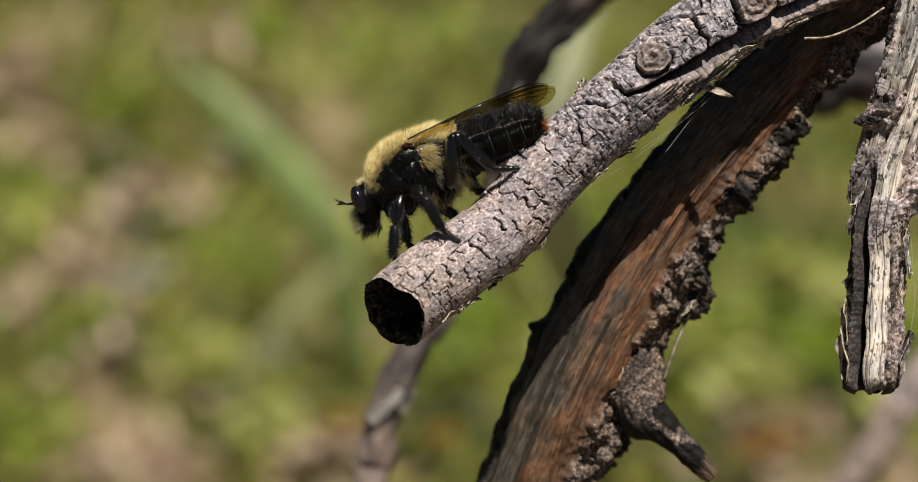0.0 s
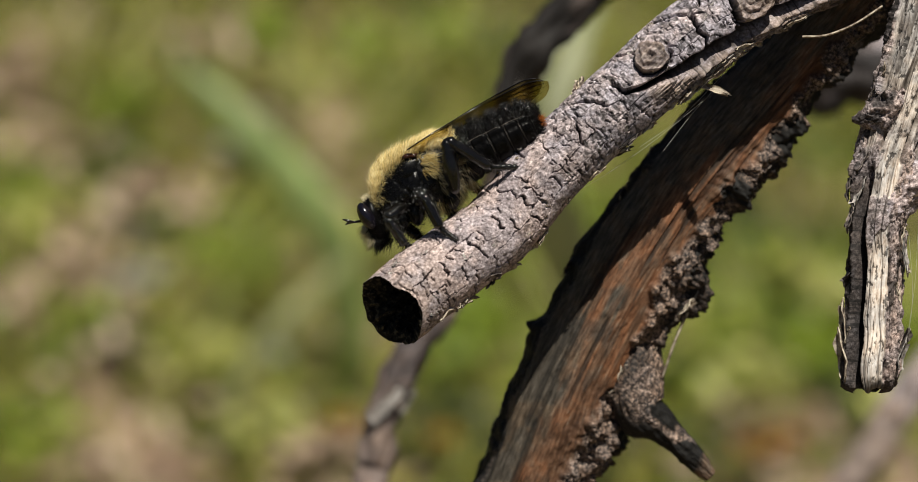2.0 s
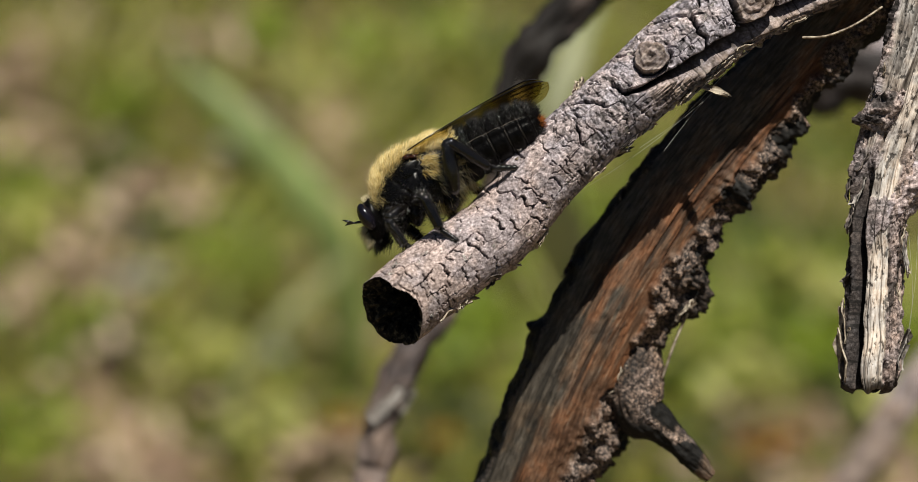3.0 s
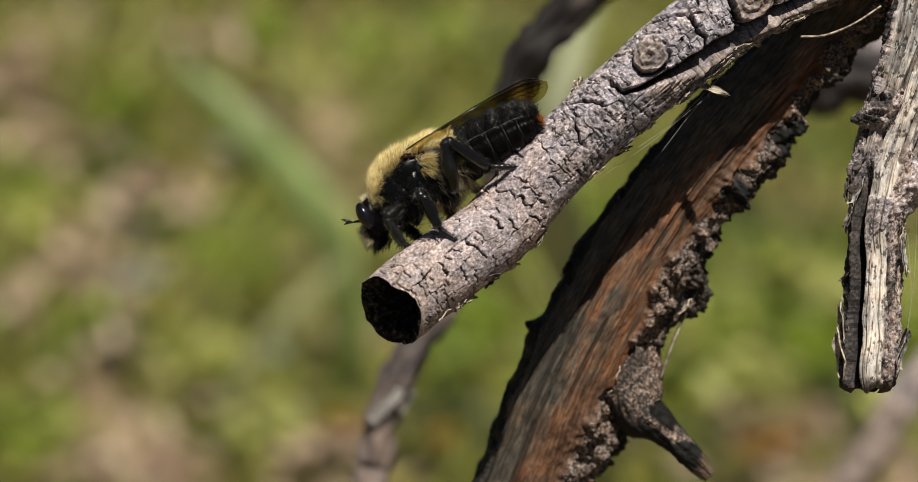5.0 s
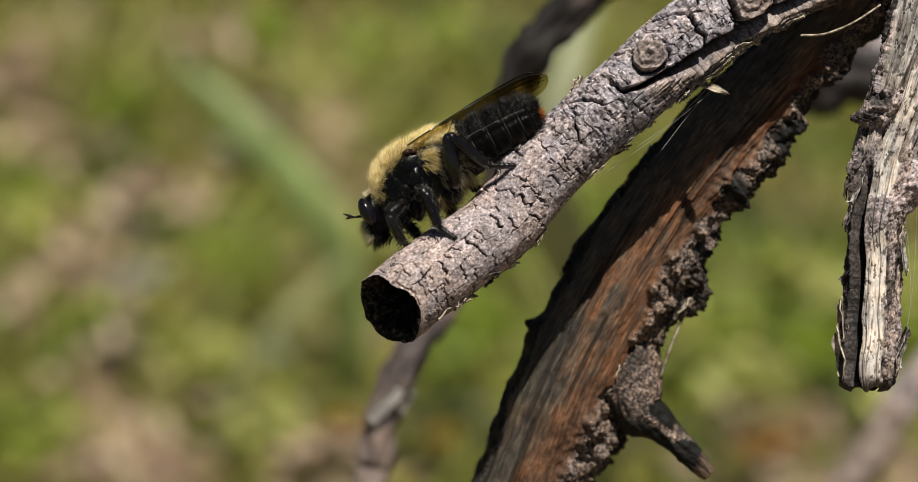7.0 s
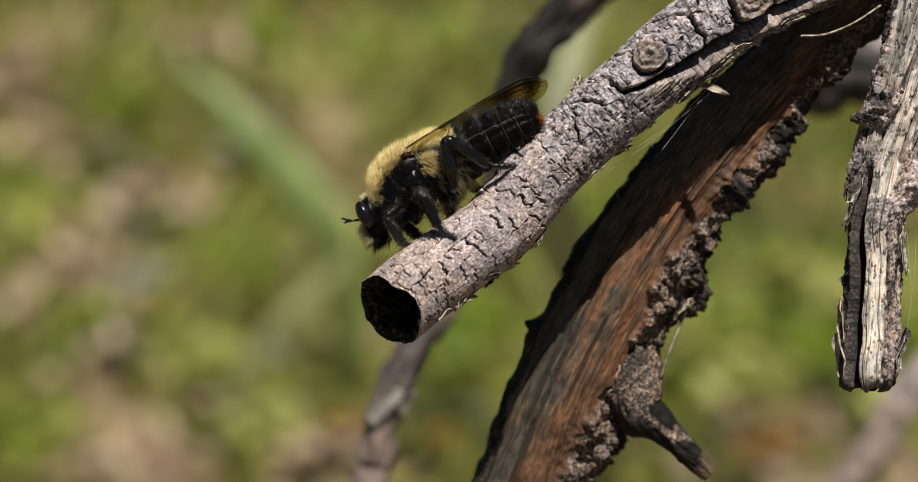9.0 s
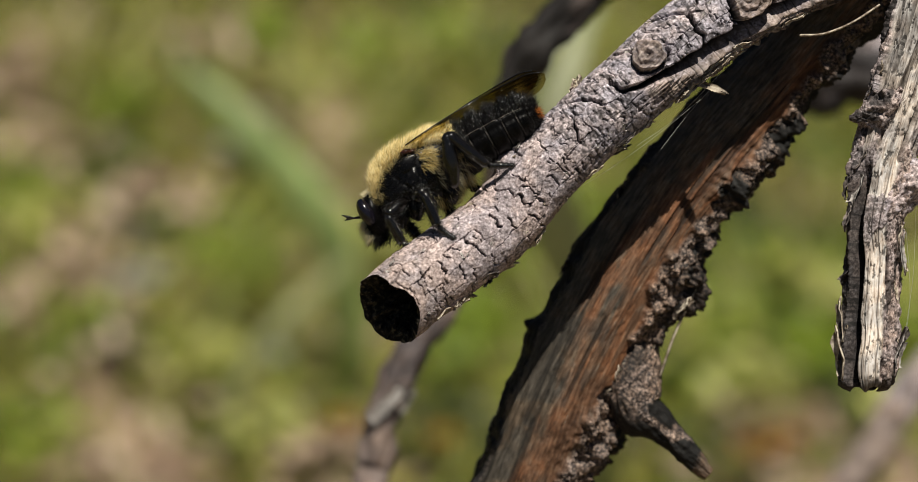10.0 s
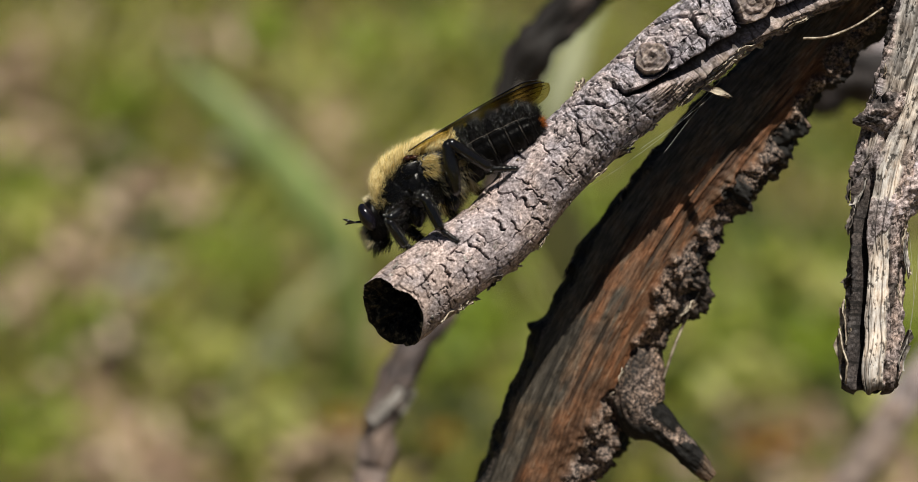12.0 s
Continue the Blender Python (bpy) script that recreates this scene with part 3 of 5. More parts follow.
def twig_relief(s, th, r):
    """Flat cracked plates near the broken end, thin dark scales further up, a long open split with a loose strip, two knots."""
    u = r * th
    deg = np.degrees(th)
    flat = s * 0
    old = step(s + 2.5 * fbm(s * 0.2, u * 0.3, flat, 2, 3), 15, 23)
    wa = 0.4 * fbm(s * 0.5, u * 0.9, flat, 3, 5) + 0.09 * fbm(s * 2.4, u * 2.4, flat, 3, 8)
    wb = 0.35 * fbm(s * 0.35 + 40, u * 0.5, flat, 4, 6) + 0.07 * fbm(s * 2.6, u * 2.6, flat + 7, 3, 8)
    # plates between short cross cracks and long slanting ones
    da, db, oa, ob_, who = slabs((s + wa) / 1.9, (u + wb + 0.12 * s) / 1.45, 2)
    cross = (1 - step(da * 1.9, 0.03, 0.115)) * step(oa, 0.3, 0.42)
    along = (1 - step(db * 1.45, 0.02, 0.085)) * step(ob_, 0.45, 0.6)
    crack = np.maximum(cross, 0.85 * along) * (1 - 0.35 * old)
    h = 0.13 * (1 - 0.6 * old) * (who - 0.5) - 0.5 * crack
    # short fine dashes across, more of them further up
    da, db, oa, ob_, who2 = slabs((s + 0.8 * wa) / 0.75, (u + wb) / 0.85, 4)
    some = step(fbm(s * 0.45, u * 0.6, flat + 3, 3, 9), 0.12 - 0.4 * old, 0.3 - 0.4 * old)
    dash = some * (1 - step(da * 0.75, 0.035, 0.1)) * step(oa, 0.3, 0.5) * step(db, 0.05, 0.16)
    h += 0.03 * (who2 - 0.5) - 0.3 * dash
    long = abs(fbm(s * 0.14, u * 0.95, flat + 5, 3, 23))
    seam = old * (1 - step(long, 0.012, 0.04))
    h -= 0.3 * seam
    # thin scales that overlap
    q = 2.6 * fbm(s * 0.75 + 0.4 * wa, u * 0.62, flat, 4, 13)
    part = q - np.floor(q)
    h += (0.026 - 0.018 * old) * (np.floor(q) + step(part, 0.86, 1.0))
    lip = step(part, 0.62, 0.84) * (1 - step(part, 0.84, 0.9))
    q = 2.2 * fbm(s * 1.9, u * 1.7, flat, 3, 16)
    h += 0.008 * (np.floor(q) + step(q - np.floor(q), 0.8, 1.0))
    h += 0.09 * fbm(s * 0.22, u * 0.25, flat, 2, 12) + 0.007 * fbm(s * 4, u * 6, flat, 2, 14)
    pit = step(fbm(s * 1.3, u * 1.3, flat + 9, 2, 17), 0.6, 0.72)
    h -= 0.1 * pit * old
    h = h * (1 - 0.4 * old)
    # crack floors, dashes, scale lips and pits get their shade as black colour
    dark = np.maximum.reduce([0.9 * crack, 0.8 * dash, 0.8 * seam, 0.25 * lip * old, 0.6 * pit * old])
    # the long split, with the loose strip of bark below it
    line = np.interp(s[:, 0], SPLIT_S, SPLIT_DEG)[:, None] + 3.5 * fbm(s[:, :1] * 0.5, s[:, :1] * 0, s[:, :1] * 0, 1, 19)
    wide = np.interp(s[:, 0], (27, 30, 32, 34, 39, 42, 48), (3.5, 4.5, 7, 10.5, 10, 8, 7))[:, None] + 2.0 * fbm(s[:, :1] * 0.6, s[:, :1] * 0 + 3, s[:, :1] * 0, 1, 21)
    gap = step(s, 26.8, 27.3)
    split = gap * np.exp(-((deg - line) / wide) ** 4)
    fibres = fbm(s * 0.25, u * 3.2, flat, 4, 26, 0.6)
    strip = gap * step(deg, line + wide, line + wide + 5) * (1 - step(deg + 6 * fbm(s * 0.7, flat, flat, 3, 27), 82, 96))
    strip *= step(s, 28, 31)
    h = h * (1 - 0.7 * strip) + strip * (0.15 + 0.34 * fibres + 0.22 * fbm(s * 0.35, u * 1.1, flat, 3, 25))
    # knots
    knot, rings = np.zeros_like(s), np.zeros_like(s)
    for ks, kd, kr in ((30.9, -19, 1.5), (40.8, 5, 1.8)):
        rho = np.hypot(s - ks, (th - radians(kd)) * r * 1.05) * (1 + 0.14 * fbm(s * 0.9, u * 0.9, flat, 3, 30))
        lump = 1 - step(rho, kr * 0.88, kr)
        swirl = np.cos(rho * 9.5 + 2.8 * fbm(s * 0.8, u * 0.8, flat, 3, 31) + th * 2)
        knot = np.maximum(knot, lump)
        rings = np.maximum(rings, lump * step(-swirl, 0.35, 0.75) * (1 - step(rho, kr * 0.7, kr * 0.85)))
        h = h * (1 - 0.9 * lump) + lump * (0.34 + 0.14 * step(rho, kr * 0.5, kr * 0.8) + 0.13 * swirl + 0.07 * fbm(s * 1.8, u * 1.8, flat, 3, 33) - 0.3 * np.exp(-(rho / 0.3) ** 2))
        # crescent notch below each knot, its shadow painted black
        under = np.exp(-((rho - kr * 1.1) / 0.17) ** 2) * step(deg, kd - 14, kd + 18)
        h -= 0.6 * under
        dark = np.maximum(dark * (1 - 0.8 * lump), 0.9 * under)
    # open cracks across the elbow, their shade painted in as black
    for cs, cd, span, tilt, wide_mm in ((27.2, -16, 20, 0.25, 0.2), (35.8, -4, 36, -0.25, 0.17), (39.2, 4, 36, -0.3, 0.2), (34.6, -48, 26, 1.4, 0.14), (24.5, -30, 22, 0.8, 0.12), (22.3, -12, 24, -0.6, 0.1), (37.6, -52, 18, -0.8, 0.13), (29.6, -60, 20, 0.7, 0.12), (43.5, -20, 30, 0.5, 0.16)):
        at = cs + tilt * (deg - cd) / 20 + 0.3 * fbm(u * 1.2, flat + cs, flat, 3, 39)
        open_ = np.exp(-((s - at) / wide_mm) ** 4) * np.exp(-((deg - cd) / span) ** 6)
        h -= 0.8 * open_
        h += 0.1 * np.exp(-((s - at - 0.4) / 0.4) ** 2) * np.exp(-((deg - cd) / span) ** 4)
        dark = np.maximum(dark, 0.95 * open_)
    # the torn bark plate beside the hind foot
    rho = np.hypot((s - 17.2) / 1.5, (th + radians(80)) * r / 1.4)
    h += 0.75 * np.exp(-rho ** 4)
    h = h * (0.35 + 0.65 * step(s, 0.0, 2.0)) - 1.9 * split
    wood = np.clip(split * 1.2 + 0.8 * strip * step(fibres, -0.3, 0.2), 0, 1)
    wood = np.maximum(wood, 0.3 * (1 - step(s, 0.5, 7)))
    wood = np.maximum(wood, 0.65 * knot)
    # underside and split are blackened in colour for the shade there
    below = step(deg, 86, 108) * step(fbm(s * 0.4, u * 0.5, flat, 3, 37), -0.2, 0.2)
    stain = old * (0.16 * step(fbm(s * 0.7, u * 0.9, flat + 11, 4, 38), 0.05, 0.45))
    rot_shade = np.clip(np.maximum.reduce([split, 0.5 * rings, 0.75 * below, stain, dark, 0.5 * strip * step(-fibres, 0.25, 0.5)]), 0, 1)
    tone = np.clip(1 - 0.9 * old + 0.5 * strip + 0.5 * knot, 0, 1)
    return h, wood, rot_shade, tone


TWIG = [(-5.6, -5.9, 4.0, 3.3), (-3.3, -4.0, 2.9, 3.3), (-0.4, -1.85, 1.9, 3.3), (2.75, 0.55, 0.9, 3.25), (5.35, 3.3, 0.3, 3.2), (7.45, 5.9, 0.0, 3.2), (11.6, 9.95, -0.4, 3.25),
        (14.95, 12.85, -0.8, 3.3), (18.05, 15.75, -1.3, 3.4), (21.0, 18.15, -1.8, 3.35), (25.85, 21.15, -2.8, 3.3), (33.0, 24.6, -4.5, 3.4), (41.0, 29.0, -6.5, 3.6)]
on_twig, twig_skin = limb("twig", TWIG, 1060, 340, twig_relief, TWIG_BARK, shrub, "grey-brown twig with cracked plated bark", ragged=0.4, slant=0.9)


def build_hollow():
    """The broken end: a jagged rim that leads into the dark hollow of the twig."""
    rim = twig_skin[0]
    ax = np.array(spline(TWIG, 60)[0][4, :3] - spline(TWIG, 60)[0][0, :3])
    ax /= np.linalg.norm(ax)
    centre = rim.mean(0)
    n = len(rim)
    th = np.linspace(0, 2 * np.pi, n, endpoint=False)
    wall = 0.95 - 0.12 * abs(fbm(np.cos(th) * 3, np.sin(th) * 3, th * 0, 3, 44))
    rings = [rim]
    for f, deep in ((1.0, 0.05), (0.9, 0.15), (0.72, 0.3), (0.55, 0.55), (0.4, 0.85), (0.2, 1.3), (0.0, 1.9), (0.0, 2.6), (0.0, 3.4), (-0.2, 5.2), (-0.6, 6.4), (-1.0, 6.8)):
        k = wall + (1 - wall) * np.clip(f, 0, 1) if f >= 0 else wall * (1 + f) + 0.01
        rough = 1 - (0.34 if deep > 0.5 else 0.22 if deep > 0.1 else 0.05) * abs(fbm(np.cos(th) * 5, np.sin(th) * 5, th * 0 + deep * 2, 4, 47))
        rings.append(centre + (rim - centre) * (k * rough)[:, None] + ax * deep)
    v = np.concatenate(rings)
    mesh_object("hollow_core", v, grid_faces(len(rings), n)[:, ::-1], PITH, shrub, "blackened rotten hollow of the broken end")


build_hollow()


def limb_relief(s, th, r):
    """Bare fibrous wood in front, bark left in lumps on the right flank and as a ragged rim on the left."""
    u = r * th
    deg = np.degrees(th)
    wav = 0.5 * fbm(s * 0.05, u * 0.15, s * 0, 2, 50)
    h = 0.03 * fbm(s * 0.14, u * 4.2 + wav, s * 0, 4, 51, 0.6) + 0.09 * fbm(s * 0.05, u * 0.6 + wav, s * 0, 2, 53)
    h -= 0.16 * step(fbm(s * 0.05, u * 1.5 + wav, s * 0, 2, 55), 0.5, 0.62) + 0.05 * step(fbm(s * 0.9, u * 1.9, s * 0, 3, 56), 0.35, 0.6)
    right = step(deg + 10 * fbm(s * 0.2, s * 0, s * 0, 3, 57) + 5 * fbm(s * 0.9, u * 0.5, s * 0, 2, 58), 27, 33)
    left = 1 - step(deg + 10 * fbm(s * 0.2, s * 0, s * 0 + 5, 3, 59), -70, -62)
    lumps = fbm(s * 0.33, u * 0.45, s * 0, 5, 61, 0.58)
    edge, who = cells(s / 1.7 + 0.5 * lumps, u / 1.3, 63)
    q = 2.5 * lumps
    lay = (np.floor(q) + step(q - np.floor(q), 0.6, 1.0)) / 2.5
    h += right * (0.4 + 0.5 * lay + 0.3 * lumps - 0.12 * (1 - step(edge, 0.03, 0.2)) + 0.15 * (who - 0.5) + 0.14 * fbm(s * 1.4, u * 1.4, s * 0, 3, 68))
    h += left * (0.2 + 0.5 * fbm(s * 0.25, u * 0.4, s * 0, 4, 65) + 0.25 * (who - 0.5))
    knob = np.zeros_like(s)
    for ks, kd, kr, kh in ((30.5, 62, 1.9, 1.2), (39.5, 46, 1.7, 1.1), (43.0, 60, 1.5, 1.0), (34.5, 72, 1.6, 1.0), (28.0, 82, 1.5, 1.5), (19.5, -84, 1.0, 0.9), (24.0, 66, 1.5, 0.8), (12.5, 66, 3.2, 1.5), (47.5, 66, 1.6, 0.9), (53.0, 58, 1.5, 0.8)):
        rho = np.hypot(s - ks, (th - radians(kd)) * r)
        bump = np.exp(-(rho / kr) ** 2)
        knob = np.maximum(knob, bump)
        h += kh * bump * (1 + 0.6 * fbm(s, u, s * 0, 3, 67))
    crumb = step(fbm(s * 0.28, u * 0.45, s * 0 + 4, 4, 69) + 0.25 * knob, 0.3, 0.46)
    deep = 1 - step(edge, 0.02, 0.14)
    # black bark patches and rim; seams and splits carry painted shade
    rot_shade = np.clip((right + left) * np.maximum(crumb * (1 - 0.4 * step(fbm(s * 1.1, u * 1.1, s * 0, 3, 70), 0.1, 0.4)), 0.25 * deep) + 0.9 * left + 0.75 * step(deg + 12 * lumps, 60, 68), 0, 1)
    split = step(fbm(s * 0.05, u * 1.5 + wav, s * 0, 2, 55), 0.46, 0.58) * (1 - right)
    # weathered grey at left; the last term paints the shaded upper end grey
    tone = np.clip(step(deg + 22 * fbm(s * 0.16, u * 0.6, s * 0, 4, 60), -36, 8) - 0.5 * step(fbm(s * 0.2, u * 1.6 + wav, s * 0 + 6, 4, 66), 0.3, 0.6) - 0.55 * step(s, 36, 46) * (1 - step(deg, 5, 25)), 0, 1)
    return h, np.clip(1 - right - left, 0, 1), np.clip(rot_shade + 0.6 * split, 0, 1), tone


LIMB = [(4.2, -28.0, -16.0, 4.9), (6.7, -21.9, -15.2, 4.7), (9.3, -15.2, -14.3, 5.0), (12.3, -8.6, -13.4, 4.95), (16.9, -0.5, -12.4, 4.55), (21.2, 5.7, -11.8, 4.2), (26.2, 11.7, -11.4, 3.9),
        (31.2, 17.4, -11.0, 3.5), (35.6, 22.6, -10.4, 3.8), (40.5, 29.5, -8.5, 4.6), (45.0, 36.0, -7.5, 5.0)]
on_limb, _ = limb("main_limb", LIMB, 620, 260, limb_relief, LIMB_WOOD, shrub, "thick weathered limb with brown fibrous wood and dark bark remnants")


def twiglet_relief(s, th, r):
    u = r * th
    return 0.3 * fbm(s * 0.5, u * 0.7, s * 0, 5, 71, 0.6) + 0.1 * fbm(s * 2, u * 3, s * 0, 3, 72), np.zeros_like(u)


def spur_relief(s, th, r):
    u = r * th
    lumps = fbm(s * 0.7, u * 0.9, s * 0, 5, 78, 0.6)
    q = 3 * lumps
    h = 0.5 * (np.floor(q) + step(q - np.floor(q), 0.6, 1.0)) / 3 + 0.15 * fbm(s * 1.2, u * 3, s * 0, 4, 79)
    return h * np.clip(r, 0.3, 1), np.zeros_like(u), 0.8 * step(fbm(s * 0.8, u * 1.1, s * 0, 3, 89), -0.05, 0.3), np.full_like(u, 0.4)


def fork_relief(s, th, r):
    u = r * th
    lumps = fbm(s * 0.3, u * 0.5, s * 0, 5, 71, 0.6)
    q = 2.5 * lumps
    h = 0.2 * (np.floor(q) + step(q - np.floor(q), 0.6, 1.0)) / 2.5 + 0.06 * fbm(s * 0.5, u * 3, s * 0, 4, 72)
    edge, who = cells(s / 1.6 + 0.4 * lumps, u / 1.2, 74)
    near = 1 - step(s + 1.5 * lumps, 9.0, 11.0)
    h += near * (0.14 * (who - 0.5) - 0.1 * (1 - step(edge, 0.03, 0.2)))
    pale = step(s + 0.5 * lumps, 18.0, 18.5) * np.ones_like(u)
    return h, pale, np.clip((1 - pale) * np.maximum((1 - near) * step(fbm(s * 0.4, u * 0.7, s * 0, 3, 73), -0.9, -0.45), 0.6 * near * step(lumps, 0.2, 0.45)), 0, 1), 0.3 + 0.5 * near


def fork_trunk(s, th, r):
    u = r * th
    h = 0.5 * fbm(s * 0.06, u * 0.7, s * 0, 4, 75) + 0.2 * fbm(s * 0.4, u * 0.6, s * 0, 3, 76)
    return h, step(fbm(s * 0.05, u * 0.2, s * 0, 2, 77), -0.1, 0.2)


FORK = [(17.8, -4.5, -13.4, 0.9), (16.7, -8.5, -12.4, 1.7), (16.0, -12.0, -11.6, 2.4), (16.2, -15.0, -11.3, 2.4), (18.0, -16.6, -11.3, 1.6), (19.7, -18.2, -11.4, 1.2), (21.2, -19.7, -11.5, 1.05), (22.6, -21.0, -11.6, 0.7)]
on_fork, _ = limb("side_stub", FORK, 150, 90, fork_relief, LIMB_WOOD, shrub, "short dark side stub with a pale broken tip")

limb("trunk", [(5.2, -25.6, -15.7, 4.6), (3.4, -32.0, -18.0, 5.2), (-1.0, -60.0, -32.0, 6.2), (-8.0, -150.0, -75.0, 8.0), (-10.0, -270.0, -128.0, 10.0), (-10.0, -296.0, -138.0, 11.0)], 160, 60, fork_trunk, LIMB_WOOD, shrub, "dead trunk that rises from the ground")
limb("upper_fork", [(40.0, 27.5, -7.5, 4.5), (45.0, 36.0, -6.5, 5.4), (52.0, 48.0, -8.0, 5.5), (60.0, 64.0, -12.0, 4.6), (64.0, 80.0, -15.0, 3.0), (66.0, 90.0, -16.0, 0.8)], 120, 60, fork_trunk, LIMB_WOOD, shrub, "broken crown where the branches meet")

stump = thing("broken_branch", "pale splintered dead branch stub with peeling bark edges", "dead branch", matrix=HUB)


def stump_relief(s, th, r):
    """A pale bare stripe between a deep groove and bark edges; grey cracked fibres above the joint."""
    u = r * th
    deg = np.degrees(th)
    flat = s * 0
    wob = 6 * fbm(s * 0.22, flat, flat, 2, 83)
    fibre = fbm(s * 0.1, u * 4.2, flat, 5, 81, 0.62)
    upper = step(s + 1.5 * fbm(u, flat, flat, 2, 87), 18.5, 22.5)
    h = (0.025 + 0.06 * upper) * fibre + 0.02 * fbm(s * 2.4, u * 3, flat, 3, 82)
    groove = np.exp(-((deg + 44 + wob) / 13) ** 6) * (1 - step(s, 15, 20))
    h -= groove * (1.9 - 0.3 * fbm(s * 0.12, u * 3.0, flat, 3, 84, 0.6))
    # groove shade put in as black; the flank left of it is dark bark
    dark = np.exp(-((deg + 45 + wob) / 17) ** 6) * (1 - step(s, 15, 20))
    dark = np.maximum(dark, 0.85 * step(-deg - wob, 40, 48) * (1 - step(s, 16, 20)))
    # narrow recessed lines, with their shade painted in
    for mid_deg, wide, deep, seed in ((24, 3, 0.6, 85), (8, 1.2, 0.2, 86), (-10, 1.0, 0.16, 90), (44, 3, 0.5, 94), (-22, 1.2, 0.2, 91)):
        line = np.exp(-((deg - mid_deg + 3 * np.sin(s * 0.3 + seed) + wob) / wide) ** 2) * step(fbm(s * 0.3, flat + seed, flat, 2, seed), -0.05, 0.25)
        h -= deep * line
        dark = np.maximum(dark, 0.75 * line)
    split = step(fbm(s * 0.06, u * 1.25 - s * 0.1, flat, 3, 96), 0.16, 0.34)
    h -= 0.9 * upper * split
    left = 1 - step(deg + wob, -64, -58)
    right = step(deg + 1.3 * wob, 20, 25) * (1 - 0.75 * upper)
    strips = fbm(s * 0.22, u * 0.9, flat, 5, 88, 0.6)
    q = 2.5 * strips
    lay = (np.floor(q) + step(q - np.floor(q), 0.6, 1.0)) / 2.5
    bark = np.clip(left + right, 0, 1)
    h += bark * (0.1 + 0.34 * lay + 0.1 * fbm(s * 1.3, u * 1.8, flat, 3, 99)) + left * 0.25
    joint = np.exp(-((s - 18.5) / 3.0) ** 2) * step(fbm(s * 0.45, u * 0.6, flat, 3, 97), 0.05, 0.25)
    h += joint * (0.15 + 0.6 * lay)
    scab = step(fbm(s * 0.4, u * 0.8, flat + 12, 4, 102), 0.22, 0.36) * step(s, 8, 14)
    h += 0.16 * scab * (1 - upper)
    speck = step(fbm(s * 1.9, u * 3.6, flat + 8, 4, 101, 0.6), 0.6, 0.78)
    h -= 0.06 * speck
    base = 1 - step(s + 0.8 * fbm(u * 1.2, flat, flat, 3, 103), 0.6, 1.4)
    rot_shade = np.clip(np.maximum.reduce([dark, 0.8 * speck, 0.85 * step(fbm(s * 0.25, u * 0.9, flat + 2, 4, 98), 0.32, 0.5) * np.maximum(bark, joint), 0.7 * upper * split, 0.3 * upper * step(-fibre, 0.35, 0.6), 0.75 * base]), 0, 1)
    wood = np.clip((1 - bark - 0.95 * joint - 0.9 * scab * (1 - upper)) * np.maximum(upper, step(deg + wob, -31, -28)), 0, 1)
    tone = np.clip(np.where(wood > 0.5, 1 - 0.6 * upper - 0.4 * step(fbm(s * 0.12, u * 1.1, flat + 4, 3, 104), 0.05, 0.35) - 0.25 * step(-deg, 4, 16), 0.9 * right + 0.4 * scab), 0, 1)
    return h, wood, rot_shade, tone


STUMP = [(35.1, -12.7, 1.6, 1.0), (35.1, -12.3, 1.6, 1.9), (35.1, -10.8, 1.5, 2.25), (35.3, -6.0, 1.2, 2.2), (35.6, -1.0, 1.0, 2.2), (36.0, 3.5, 0.8, 2.3), (36.7, 7.5, 0.6, 2.4), (37.8, 11.0, 0.4, 2.45),
         (39.2, 16.0, 0.2, 2.6), (40.4, 21.0, 0.0, 2.7), (42.5, 28.0, -0.5, 3.0), (45.0, 36.0, -1.0, 3.2)]
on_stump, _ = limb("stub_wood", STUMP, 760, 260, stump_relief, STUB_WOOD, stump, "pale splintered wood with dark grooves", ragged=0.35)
limb("side_branch", [(36.6, 2.4, 1.6, 1.3), (37.6, 3.6, 1.8, 1.7), (39.2, 5.2, 2.2, 1.4), (42, 7.2, 2.6, 1.25), (46, 10, 3, 1.2)], 90, 70, twiglet_relief, TWIG_BARK, stump, "thin grey side branch")
limb("spur", [(37.6, 12.4, 0.8, 1.6), (36.4, 10.9, 1.3, 1.9), (35.3, 10.5, 1.5, 1.25), (34.4, 10.3, 1.5, 0.75), (33.4, 10.3, 1.5, 0.25)], 90, 60, spur_relief, STUB_WOOD, stump, "rough dark bark spur")


